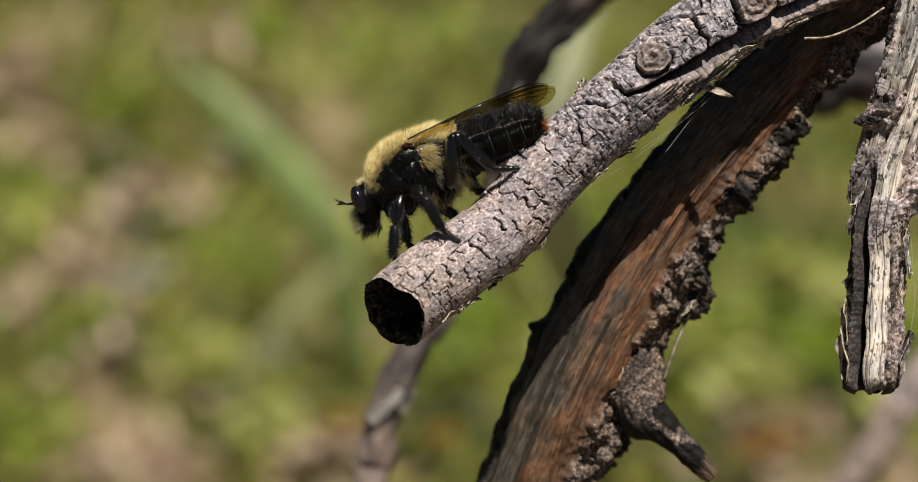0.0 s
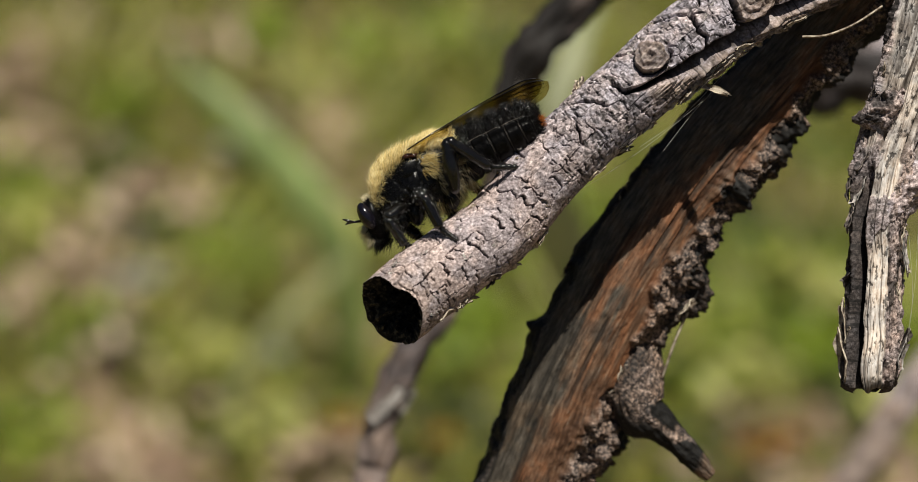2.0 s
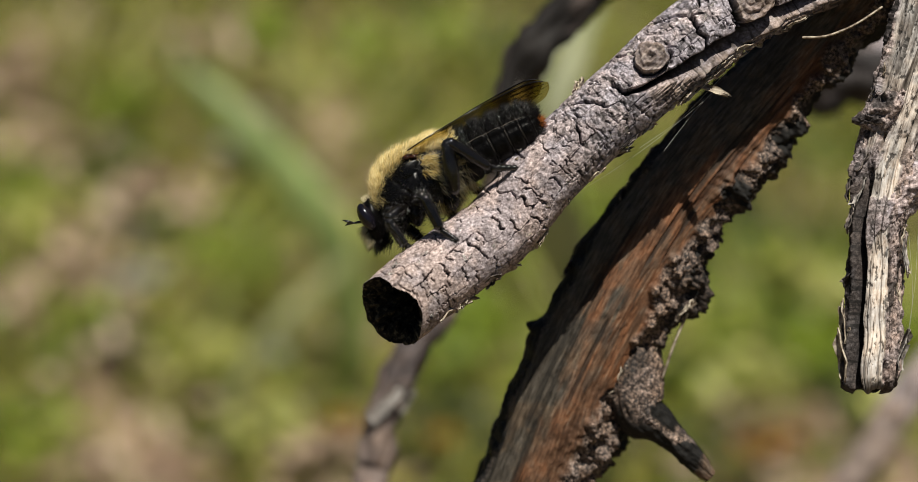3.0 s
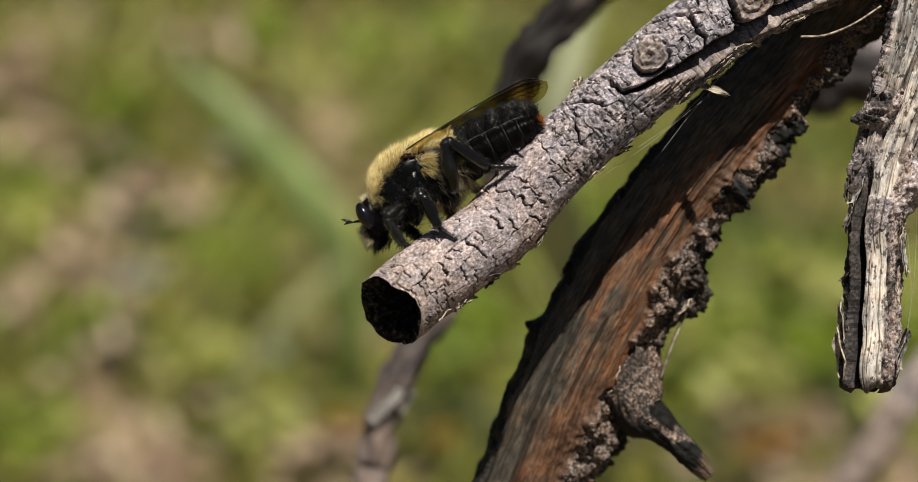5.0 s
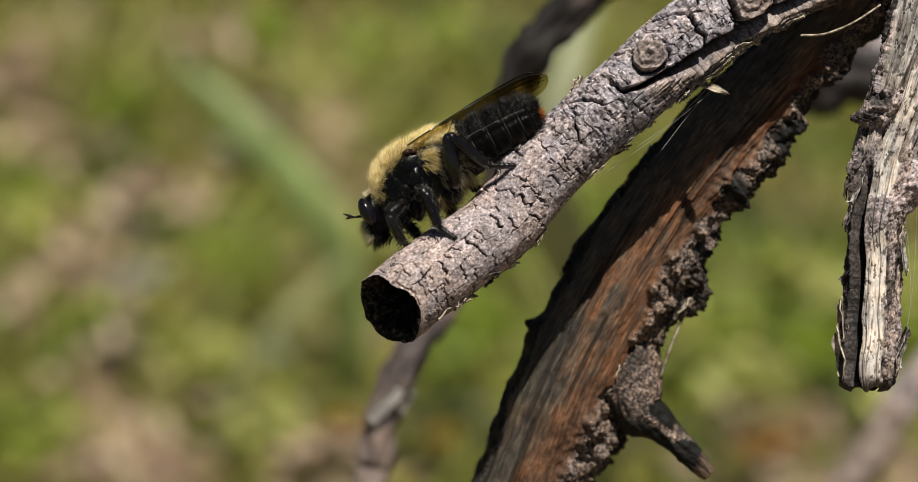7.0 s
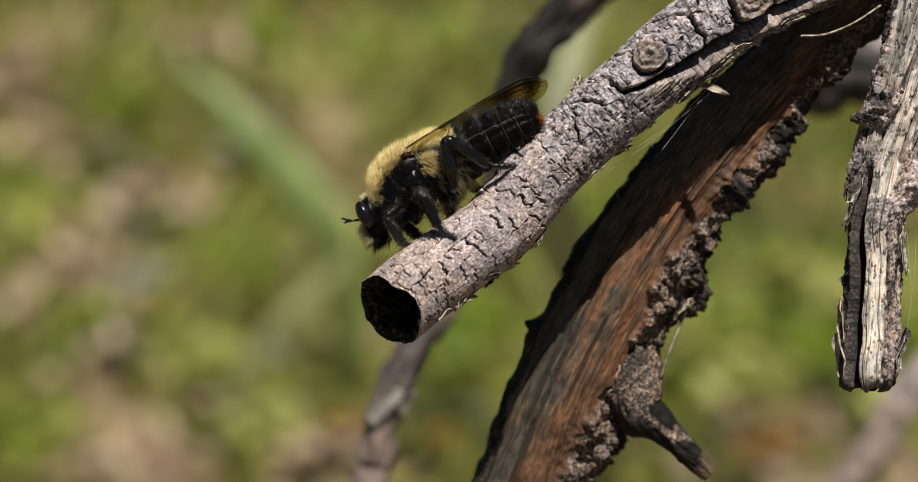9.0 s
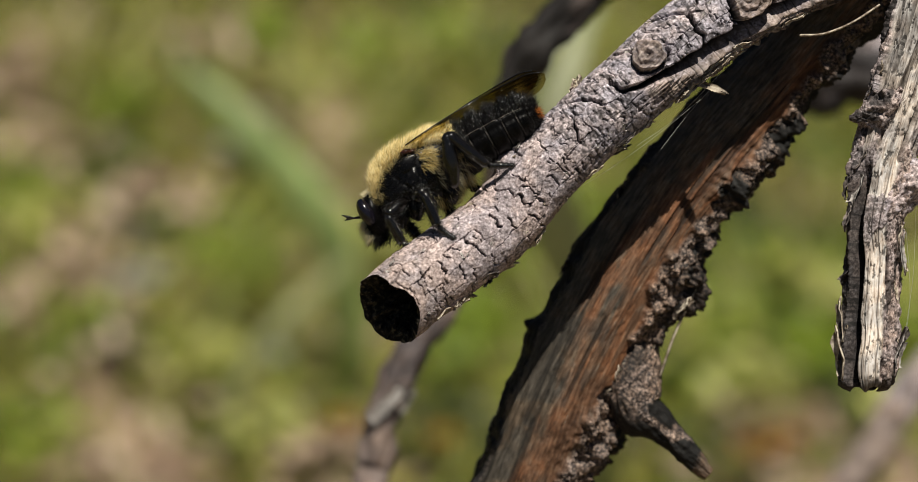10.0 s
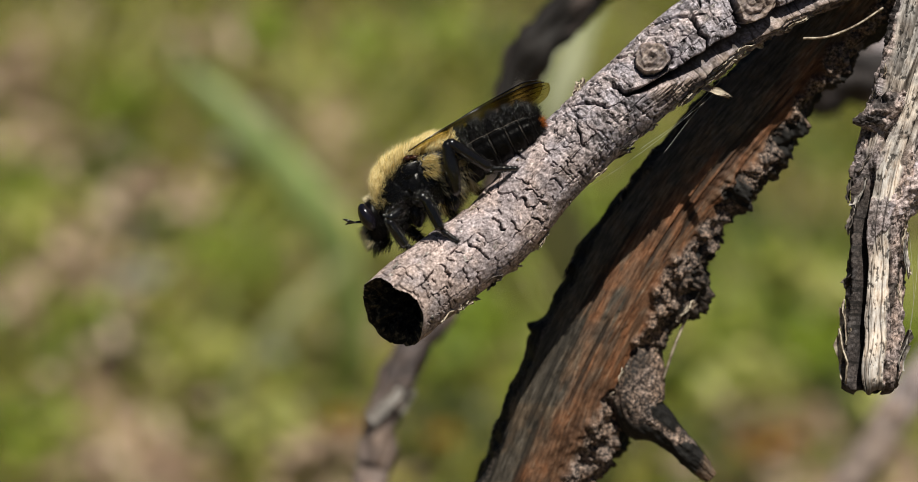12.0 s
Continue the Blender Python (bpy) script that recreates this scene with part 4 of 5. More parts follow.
def flake(parent, at, normal, along, length, width, lift, material, seed, curl=0.5):
    """A curled scrap of bark: a sheet with torn edges and a thickness, rooted on the skin."""
    g = np.random.default_rng(seed)
    along = along / np.linalg.norm(along)
    across = np.cross(normal, along)
    across /= np.linalg.norm(across)
    a, b = np.meshgrid(np.linspace(-0.15, 1, 9), np.linspace(-1, 1, 7), indexing="ij")
    tear = 1 + 0.35 * fbm(a * 3, b * 0 + seed, b * 0, 3, seed)
    x = a * length * (1 + 0.3 * fbm(b * 2.2, b * 0 + 3.3, b * 0 + seed, 3, seed + 1))
    y = b * width * 0.5 * tear * (1 - 0.45 * np.clip(a, 0, 1) ** 2)
    z = lift * np.clip(a, 0, 1) ** 1.6 + curl * width * 0.25 * b * b + 0.12 * fbm(a * 4, b * 4, b * 0 + seed, 3, seed + 2)
    top = at + x[..., None] * along + y[..., None] * across + z[..., None] * normal
    thick = 0.10 + 0.05 * g.random()
    v = np.concatenate([top.reshape(-1, 3), (top - thick * normal).reshape(-1, 3)])
    f = grid_faces(9, 7, closed=False)
    faces = f.tolist() + (f[:, ::-1] + 63).tolist()
    ring = [i * 7 for i in range(9)] + [56 + j for j in range(1, 7)] + [i * 7 + 6 for i in range(7, -1, -1)] + [j for j in range(5, 0, -1)]
    faces += [[ring[k], ring[k - 1], ring[k - 1] + 63, ring[k] + 63] for k in range(len(ring))]
    mesh_object("bark_flake", v, faces, material, parent)


def build_flakes():
    g = np.random.default_rng(77)
    # scraps along the twig's lower edge
    for k in range(30):
        s = g.uniform(3, 46)
        p, n, t = on_twig(s, g.uniform(66, 92), -0.12)
        side = np.cross(n, t) * g.choice([-1, 1]) * 0.5 + t * g.choice([-1, 1])
        flake(shrub, p, n, side + 0.1 * n, g.uniform(0.6, 2.0), g.uniform(0.4, 0.9), g.uniform(0.05, 0.3), FLAKE if g.random() < 0.75 else DARK_FLAKE, 100 + k)
    # small plates that stand up on the face of the twig
    for k in range(40):
        s = g.uniform(1, 44)
        p, n, t = on_twig(s, g.uniform(-85, 60), -0.08)
        flake(shrub, p, n, t * g.choice([-1, 1]) + 0.4 * g.normal() * np.cross(n, t), g.uniform(0.3, 0.8), g.uniform(0.3, 0.7), g.uniform(0.0, 0.12), FLAKE if g.random() < 0.2 else GREY_FLAKE, 200 + k, 0.2)
    # torn grey plates beside the hind foot
    for s, d, l, w, lift in ((16.2, -74, 2.0, 1.5, 0.5), (18.0, -66, 1.6, 1.2, 0.3), (13.2, -80, 2.2, 1.0, 0.35)):
        p, n, t = on_twig(s, d, -0.1)
        flake(shrub, p, n, t, l, w, lift, GREY_FLAKE, 380 + int(s), 0.5)
    # the papery tan scale on the upper edge
    for k, d in enumerate((-92, -84)):
        p, n, t = on_twig(24.5 + 0.4 * k, d, -0.1)
        flake(shrub, p, n, t, 0.9, 0.9, 0.55, FLAKE, 395 + k, 0.8)
    # splinters and bark strips that run along the lower lip of the split
    for k in range(26):
        s = g.uniform(28.5, 47)
        p, n, t = on_twig(s, g.uniform(56, 84), -0.1)
        flake(shrub, p, n, t * g.choice([-1, 1]) + g.normal(0, 0.15) * np.cross(n, t), g.uniform(1.2, 3.2), g.uniform(0.25, 0.6), g.uniform(0.02, 0.3), FLAKE if g.random() < 0.45 else GREY_FLAKE, 330 + k, 0.6)
    # the long curled scrap below the split
    p, n, t = on_twig(33.0, 84)
    flake(shrub, p, np.array([-0.3, 0.6, 0.74]), np.array([0.85, -0.35, 0.25]), 2.6, 0.8, 0.15, FLAKE, 301, 0.9)
    for s, d, l, w in ((29.5, 95, 1.6, 1.5), (31, 98, 1.5, 1.2), (27, 96, 1.9, 1.6), (37, 88, 1.4, 1.0), (40, 90, 1.6, 1.2), (10.5, 92, 1.5, 1.6), (12.5, 88, 1.3, 1.5), (6, 84, 1.4, 1.1)):
        p, n, t = on_twig(s, d, -0.1)
        flake(shrub, p, n, np.cross(n, t) * -0.7 + 0.8 * t, 0.75 * l, 0.7 * w, 0.3, FLAKE, int(s * 10))
    # the limb's ragged flanks
    for k in range(34):
        s = g.uniform(2, 62)
        left = g.random() < 0.45
        p, n, t = on_limb(s, g.uniform(-100, -72) if left else g.uniform(50, 96), -0.2)
        flake(shrub, p, n, t * g.choice([-1, 1]) + g.normal(0, 0.4) * np.cross(n, t), g.uniform(0.8, 2.2), g.uniform(0.8, 1.8), g.uniform(0.0, 0.35), DARK_FLAKE if left or g.random() < 0.5 else FLAKE, 400 + k)
    # the stub's peeling edges
    for k in range(34):
        s = g.uniform(0.5, 34)
        p, n, t = on_stump(s, g.choice([-1, 1]) * g.uniform(58, 92), -0.12)
        flake(stump, p, n, t * g.choice([-1, 1]) + g.normal(0, 0.3) * np.cross(n, t), g.uniform(0.6, 1.8), g.uniform(0.3, 0.8), g.uniform(0.02, 0.25), FLAKE if g.random() < 0.5 else DARK_FLAKE, 500 + k)
    # the pale flap on the groove's outer lip, splinters and the loose lump on the bark side
    for s, d, l, w, mat, lift in ((1.5, -74, 3.6, 1.3, FLAKE, 0.7), (4.5, -76, 3.0, 1.0, FLAKE, 0.35), (2.2, 66, 2.4, 1.4, GREY_FLAKE, 0.6), (3.4, 72, 1.8, 1.2, DARK_FLAKE, 0.7), (10.2, -78, 1.2, 1.2, DARK_FLAKE, 0.8),
                                 (13.2, 62, 2.6, 0.5, GREY_FLAKE, 0.5), (12.2, 70, 2.0, 0.6, FLAKE, 0.5), (9.5, 66, 1.8, 0.8, FLAKE, 0.3), (17.5, -60, 2.2, 1.4, GREY_FLAKE, 0.5), (19.5, -66, 2.0, 1.3, DARK_FLAKE, 0.6), (15.0, -70, 1.8, 0.9, DARK_FLAKE, 0.4)):
        p, n, t = on_stump(s, d, -0.15)
        flake(stump, p, n, t * (-1 if s > 8 else 1), l, w, lift, mat, 600 + int(s * 10), 0.8)


build_flakes()


def strand(name, points, radius, material, parent, label=""):
    path, _ = spline([(*p, radius) for p in points], 16)
    t, f, d = frames_along(path[:, :3])
    v = np.stack([path[:, :3] + radius * (math.cos(a) * f + math.sin(a) * d) for a in (0, 2.094, 4.189)], 1).reshape(-1, 3)
    return mesh_object(name, v, grid_faces(16, 3), material, parent, label)


for pts, rad in (([(29.5, 17.5, -1), (31.5, 17.6, -0.6), (34, 18.6, -1.2), (36.5, 20.2, -2)], 0.13), ([(18.2, -12.2, -11), (19.2, -9.2, -10.6), (20.3, -6.6, -10.4), (21.5, -4.2, -10.4)], 0.15)):
    strand("bark_fibre", pts, rad, FLAKE, shrub, "thin loose bark fibre")
for pts in ([(9.0, 3.6, 0.4), (12.5, 5.6, 0), (16.8, 8.6, -0.4), (21.0, 12.0, -1)], [(15.5, 8.0, 0), (19, 10.5, -1), (23, 14.5, -2)], [(17.5, 7.7, 0.5), (20, 10.8, -1.5), (22.2, 13.2, -2)],
            [(38.2, -8, 1.2), (38.9, -3, 1), (39.2, 3, 0.8)], [(37.9, -10, 1.2), (38.6, -5, 1.2), (38.3, 1, 1)]):
    strand("silk_thread", pts, 0.012, SILK, shrub if pts[0][0] < 30 else stump)

# out of focus behind
def far_relief(s, th, r):
    u = r * th
    edge, who = cells(s / 5.5 + 0.3 * fbm(s * 0.3, u * 0.3, s * 0, 2, 92), u / 3.0, 91)
    h = 0.5 * fbm(s * 0.25, u * 0.4, s * 0, 4, 93) - 0.5 * (1 - step(edge, 0.03, 0.25)) + 0.3 * np.sin(s * 0.55 + 2 * np.sin(s * 0.13)) ** 6
    for at, deg, size in ((322, -60, 3.0), (331, 20, 2.6), (316, 40, 2.4), (338, -50, 2.6)):
        h = h + 1.3 * np.exp(-((s - at) / size) ** 2) * (0.4 + 0.6 * np.cos(th - radians(deg)))
    bare = 0.8 * step(fbm(s * 0.06, u * 0.1, s * 0, 2, 95) + 0.4 * who, 0.1, 0.4)
    # shade on the upper stretch painted as black, with paler patches for lit lumps
    upper_shade = step(s, 306, 318) * (0.92 - 0.62 * step(fbm(s * 0.14, u * 0.35, s * 0 + 3, 3, 105), 0.0, 0.2))
    return h, bare * (1 - upper_shade), upper_shade, np.full_like(u, 0.5)


def back_branch(points, r, material, label):
    ob = thing("background_branch", label, "dead branch", matrix=HUB)
    skin, _ = limb("branch_wood", [(*p, r) for p in points], 300, 40, far_relief, material, ob)
    g = np.random.default_rng(int(r * 100))
    total = float(sum(math.dist(a, b) for a, b in zip(points, points[1:])))
    for k in range(16):
        p, n, t = skin(g.uniform(0.3, 1.0) * total, g.uniform(-100, 100), -0.1)
        flake(ob, p, n, t * g.choice([-1, 1]) + 0.3 * g.normal() * np.cross(n, t), g.uniform(2, 4), g.uniform(1, 2.2), g.uniform(0.1, 0.6), GREY_FLAKE, 700 + k)
    return ob


K = 1 + 62 / 247.5
back_branch([(-16, -296, -136), (-16, -200, -120), (-14, -90, -85)] + [(x * K, y * K, -62) for x, y in ((-8.6, -27), (-7.2, -19.2), (-6.3, -14.4), (-4.6, -10.6), (-2.2, -5.8), (2.6, 1.0), (4.6, 8.0), (5.1, 14.0), (7.5, 17.6), (10.6, 20.6), (15, 24.5))], 2.0, FAR_BARK, "blurred thin dead twig behind the perch")
K = 1 + 95 / 247.5
back_branch([(130, -255, -200), (125, -120, -160), (105, -10, -120)] + [(x * K, y * K, -95) for x, y in ((52, 8), (44, 12.5), (36, 14.6), (30, 14), (22, 10))], 4.2, TWIG_BARK, "blurred grey branch behind the limb")
K = 1 + 170 / 247.5
back_branch([(x * K, y * K, -170) for x, y in ((50, 6), (42, -8), (36.5, -16), (31, -24), (26, -34))] + [(30, -110, -180), (20, -262, -185)], 2.6, TWIG_BARK, "blurred pale grey branch far behind the stub")


# ================= the robber fly =================
# Its own space, in millimetres: x towards the tail, y towards the back, z towards its left side; the origin is the wing root.
fly = thing("robber_fly", "black and yellow furry robber fly perched on the twig", "fly")


def body_loft(stations, along=60, around=48, relief=None):
    """stations: (x, y, half height, half width). Returns verts, faces, normals and the station number of each vertex."""
    p, at = spline([(a, b, 0, h, w) for a, b, h, w in stations], along)
    t = np.gradient(p[:, :3], axis=0)
    t /= np.linalg.norm(t, axis=1)[:, None]
    up = np.stack([-t[:, 1], t[:, 0], t[:, 2]], 1)
    up *= np.sign(up[:, 1:2])
    th = np.linspace(0, 2 * np.pi, around, endpoint=False)
    T, S = np.meshgrid(th, at / at[-1])
    h, w = np.maximum(p[:, 3:4], 0.02), np.maximum(p[:, 4:5], 0.02)
    d = relief(S, T) if relief else np.zeros_like(S)
    v = p[:, None, :3] + ((h + d) * np.cos(T))[..., None] * up[:, None] + ((w + d) * np.sin(T))[..., None] * np.array([0, 0, 1.0])
    n = (w * np.cos(T))[..., None] * up[:, None] + (h * np.sin(T))[..., None] * np.array([0, 0, 1.0])
    n /= np.linalg.norm(n, axis=2)[..., None]
    f = grid_faces(along, around)
    caps = [list(range(around))[::-1], [(along - 1) * around + j for j in range(around)]]
    return v, f.tolist() + caps, n, S, T


def coat(name, v, n, keep, count, length, width, sweep, material, parent, label="", spread=0.25, droop=0.25, seed=1, lean=0.7):
    """Hair over the part of a skin (v, n) that keep marks; sweep is the way in which it is combed."""
    g = np.random.default_rng(seed)
    pool = np.argwhere(keep & (np.arange(v.shape[0]) < v.shape[0] - 1)[:, None])
    pick = pool[g.integers(0, len(pool), count)]
    i, j = pick[:, 0], pick[:, 1]
    a, b = g.random(count)[:, None], g.random(count)[:, None]
    i2, j2 = i + 1, (j + 1) % v.shape[1]
    base = (v[i, j] * (1 - a) + v[i2, j] * a) * (1 - b) + (v[i, j2] * (1 - a) + v[i2, j2] * a) * b
    normal = n[i, j]
    sweep = np.asarray(sweep, float)
    way = normal * (1 - 0.4 * lean) + sweep * lean + g.normal(0, spread, (count, 3))
    bend = sweep * droop + g.normal(0, 0.1, (count, 3))
    return hairs(name, base - normal * 0.05, way, length * g.uniform(0.6, 1.15, count), width, bend, material, parent, label)


# ---- thorax
THORAX = [(-4.9, -3.7, 0.3, 0.4), (-4.5, -3.7, 1.1, 1.15), (-3.4, -3.4, 1.95, 1.9), (-1.9, -2.75, 2.65, 2.3), (-0.4, -2.4, 2.7, 2.4), (1.0, -2.65, 2.95, 2.2), (2.1, -2.75, 2.8, 1.9), (2.9, -2.8, 2.25, 1.5), (3.4, -2.8, 1.3, 1.1)]


def thorax_relief(S, T):
    side = np.exp(-((np.cos(T) + 0.1) / 0.55) ** 4)
    edge, who = cells(S * 5.2 + 0.3 * np.cos(T), T * 1.5, 5, 0.7)
    return side * (-0.17 * (1 - step(edge, 0.02, 0.22)) + 0.10 * (who - 0.5)) + 0.03 * fbm(S * 14, T * 3, S * 0, 3, 7)


tv, tf, tn, ts, tt = body_loft(THORAX, 70, 64, thorax_relief)
thorax = mesh_object("thorax", tv.reshape(-1, 3), tf, GLOSS_CHITIN, fly, "glossy black thorax")
c = np.cos(tt)
back = c > 0.74
coat("thorax_fur", tv, tn, back & (ts < 0.9) & (ts > 0.1), 5600, 1.2, 0.022, (0.7, 0.1, 0), YELLOW_HAIR, thorax, "dense golden yellow fur", 0.2, 0.4, 2, 0.55)
coat("pale_fur", tv, tn, (c > 0.66) & (ts > 0.72) & (ts < 0.95), 900, 0.9, 0.019, (0.5, 0.35, 0), PALE_HAIR, thorax, "pale cream fur at the rear of the back", 0.22, 0.3, 3, 0.6)
coat("fur_edge", tv, tn, (c > 0.6) & (c < 0.8) & (ts < 0.62) & (ts > 0.1), 700, 0.7, 0.018, (0.35, -0.3, 0), YELLOW_HAIR, thorax, "sparse yellow hairs at the edge of the fur", 0.3, 0.3, 31, 0.6)
coat("side_bristles", tv, tn, (c < 0.76) & (c > -0.75) & (ts < 0.5), 1300, 0.65, 0.018, (0.1, -0.35, 0), BLACK_HAIR, thorax, "short black bristles", 0.34, 0.2, 4, 0.5)
tuft_at = (c < 0.66) & (c > 0.12) & (ts > 0.62) & (ts < 0.78)
coat("side_tuft", tv, tn, tuft_at, 620, 1.4, 0.023, (0.45, -0.75, 0), YELLOW_HAIR, thorax, "golden yellow tuft under the wing root", 0.2, 0.4, 5, 0.72)
coat("silver_fringe", tv, tn, (c < 0.3) & (c > -0.5) & (ts > 0.74) & (ts < 0.95), 320, 1.5, 0.022, (0.55, -0.8, 0.15), PALE_HAIR, thorax, "long silvery bristles behind the tuft", 0.22, 0.3, 32, 0.75)
coat("belly_fur", tv, tn, (c < -0.7) & (ts > 0.4) & (ts < 0.97), 600, 1.3, 0.014, (0.3, -0.6, 0), YELLOW_HAIR, thorax, "pale yellow belly fur", 0.35, 0.3, 6, 0.6)
coat("belly_bristles", tv, tn, (c < -0.1) & (ts > 0.4) & (ts < 0.97), 2200, 0.9, 0.013, (0.2, -0.5, 0), BLACK_HAIR, thorax, "black bristles of the underside", 0.35, 0.3, 9, 0.6)
coat("neck_fur", tv, tn, (c > 0.1) & (ts < 0.2), 1000, 0.65, 0.012, (-0.15, 0.5, 0), YELLOW_HAIR, thorax, "yellow collar fur", 0.3, 0.2, 7, 0.4)
for bx, by, bz, br in ((-0.7, -1.5, 1.98, 1.15), (0.75, -2.3, 1.98, 0.95), (-2.3, -2.5, 1.72, 1.15), (-0.2, -3.3, 1.95, 1.0), (-3.5, -3.3, 1.3, 0.8)):
    bv, bf, bn, b_, e_ = body_loft([(bx - br, by, 0.06, 0.04), (bx - 0.8 * br, by - 0.1, 0.5 * br, 0.22), (bx, by + 0.1, 0.72 * br, 0.38), (bx + 0.75 * br, by + 0.25, 0.5 * br, 0.22), (bx + br, by + 0.1, 0.06, 0.04)], 22, 24)
    plate = mesh_object("pleural_plate", bv.reshape(-1, 3) + [0, 0, bz], bf, GLOSS_CHITIN, fly, "bulging shiny black side plate")
    coat("bristles", bv + [0, 0, bz], bn, bn[..., 2] > 0.0, 70, 0.6, 0.018, (0.1, -0.3, 0.3), BLACK_HAIR, plate, "black bristles", 0.4, 0.2, 33, 0.5)
for bx, by, bz, br in ((-0.25, -0.35, 2.0, 0.5), (0.3, -0.55, 2.05, 0.36)):
    bv, bf, bn, b_, e_ = body_loft([(bx - br, by - 0.1, 0.05, 0.05), (bx - 0.6 * br, by, 0.4 * br, 0.3), (bx + 0.2 * br, by, 0.5 * br, 0.34), (bx + br, by + 0.05, 0.05, 0.05)], 16, 18)
    mesh_object("wing_hinge", bv.reshape(-1, 3) + [0, 0, bz], bf, RED_CHITIN, fly, "dark red-brown plate at the wing root")
sv, sf, sn, s_, t_ = body_loft([(1.7, -0.35, 0.1, 0.2), (2.0, -0.45, 0.45, 0.9), (2.6, -0.75, 0.5, 1.0), (3.1, -1.05, 0.3, 0.6), (3.3, -1.2, 0.05, 0.1)], 16, 24)
mesh_object("scutellum", sv.reshape(-1, 3), sf, CHITIN, fly, "black shield at the rear of the thorax")

for cx, cy, cz, r in ((-3.0, -4.9, 0.85, 1.15), (-1.6, -4.9, 1.15, 1.15), (0.0, -4.7, 1.0, 1.0), (1.7, -5.0, 1.0, 1.15)):
    for sign in (1, -1):
        cv, cf, cn, c_, d_ = body_loft([(cx + 0.3, cy + r, 0.2, 0.2), (cx + 0.15, cy + 0.6 * r, 0.62 * r, 0.6 * r), (cx, cy, 0.72 * r, 0.68 * r), (cx - 0.15, cy - 0.6 * r, 0.5 * r, 0.5 * r), (cx - 0.2, cy - r, 0.12, 0.12)][::-1], 18, 20)
        coxa = mesh_object("coxa", cv.reshape(-1, 3) + [0, 0, sign * cz], cf, GLOSS_CHITIN, fly, "black bristly hip joint")
        coat("bristles", cv + [0, 0, sign * cz], cn, np.ones(cv.shape[:2], bool), 200, 0.65, 0.012, (0, -0.4, 0), BLACK_HAIR, coxa, "black bristles", 0.4, 0.2, 8, 0.5)

# ---- abdomen
RINGS = [0.12, 0.30, 0.47, 0.63, 0.77, 0.89]


def abdomen_relief(S, T):
    d = 0.02 * fbm(S * 20, T * 4, S * 0, 3, 9)
    for k in RINGS:
        d = d - 0.16 * np.exp(-((S - k) / 0.012) ** 2) + 0.05 * np.exp(-((S - k + 0.035) / 0.03) ** 2)
    ridge = np.arccos(np.clip(np.cos(T), -1, 1))
    for k0, k1 in zip(RINGS, RINGS[1:] + [1.0]):
        f = np.clip((S - k0) / (k1 - k0), 0, 1)
        d = d + 0.14 * np.sin(np.pi * f) * step(np.cos(T), 0.25, 0.7)
    return d + 0.13 * np.exp(-((ridge - 1.25) / 0.09) ** 2) - 0.1 * np.exp(-((ridge - 1.45) / 0.09) ** 2)


ABDOMEN = [(2.3, -2.15, 1.35, 1.2), (2.7, -2.2, 1.95, 1.7), (3.5, -2.35, 2.35, 2.0), (5.0, -2.3, 2.25, 2.25), (7.0, -2.2, 2.1, 2.3), (8.8, -2.15, 1.95, 2.1), (10.1, -2.1, 1.7, 1.8), (11.0, -2.1, 1.25, 1.3), (11.5, -2.1, 0.65, 0.7)]
av, af, an, as_, at_ = body_loft(ABDOMEN, 110, 64, abdomen_relief)
abdomen = mesh_object("abdomen", av.reshape(-1, 3), af, CHITIN, fly, "ringed glossy black abdomen")
c = np.cos(at_)
for k in RINGS[1:]:
    i = int(round(k * (av.shape[0] - 1)))
    ringv = av[i] + an[i] * 0.06
    loop = np.stack([ringv, ringv + an[i] * 0.035 + [0.05, 0, 0], ringv + [0.11, 0, 0]], 1).reshape(-1, 3)
    m = av.shape[1]
    mesh_object("segment_rim", loop, [[3 * j + q, 3 * ((j + 1) % m) + q, 3 * ((j + 1) % m) + (q + 1) % 3, 3 * j + (q + 1) % 3] for j in range(m) for q in range(3)], RIM, abdomen, "raised dark rim of an abdomen ring")
def seam(rows, cols):
    """A pale seam over the skin of the abdomen, through the given rows and columns of its mesh."""
    pts = [tuple(av[i, j] + 0.05 * an[i, j]) for i, j in zip(rows, cols)]
    path, _ = spline([(*p, 0) for p in pts], 40)
    t = np.gradient(path[:, :3], axis=0)
    t /= np.linalg.norm(t, axis=1)[:, None]
    f = np.cross(t, np.array([0.37, 0.21, 0.9]))
    f /= np.linalg.norm(f, axis=1)[:, None]
    d = np.cross(t, f)
    ringv = np.stack([path[:, :3] + 0.028 * (math.cos(a) * f + math.sin(a) * d) for a in (0, 1.571, 3.142, 4.712)], 1)
    mesh_object("abdomen_seam", ringv.reshape(-1, 3), grid_faces(40, 4), SEAM, abdomen, "thin pale seam of the abdomen")


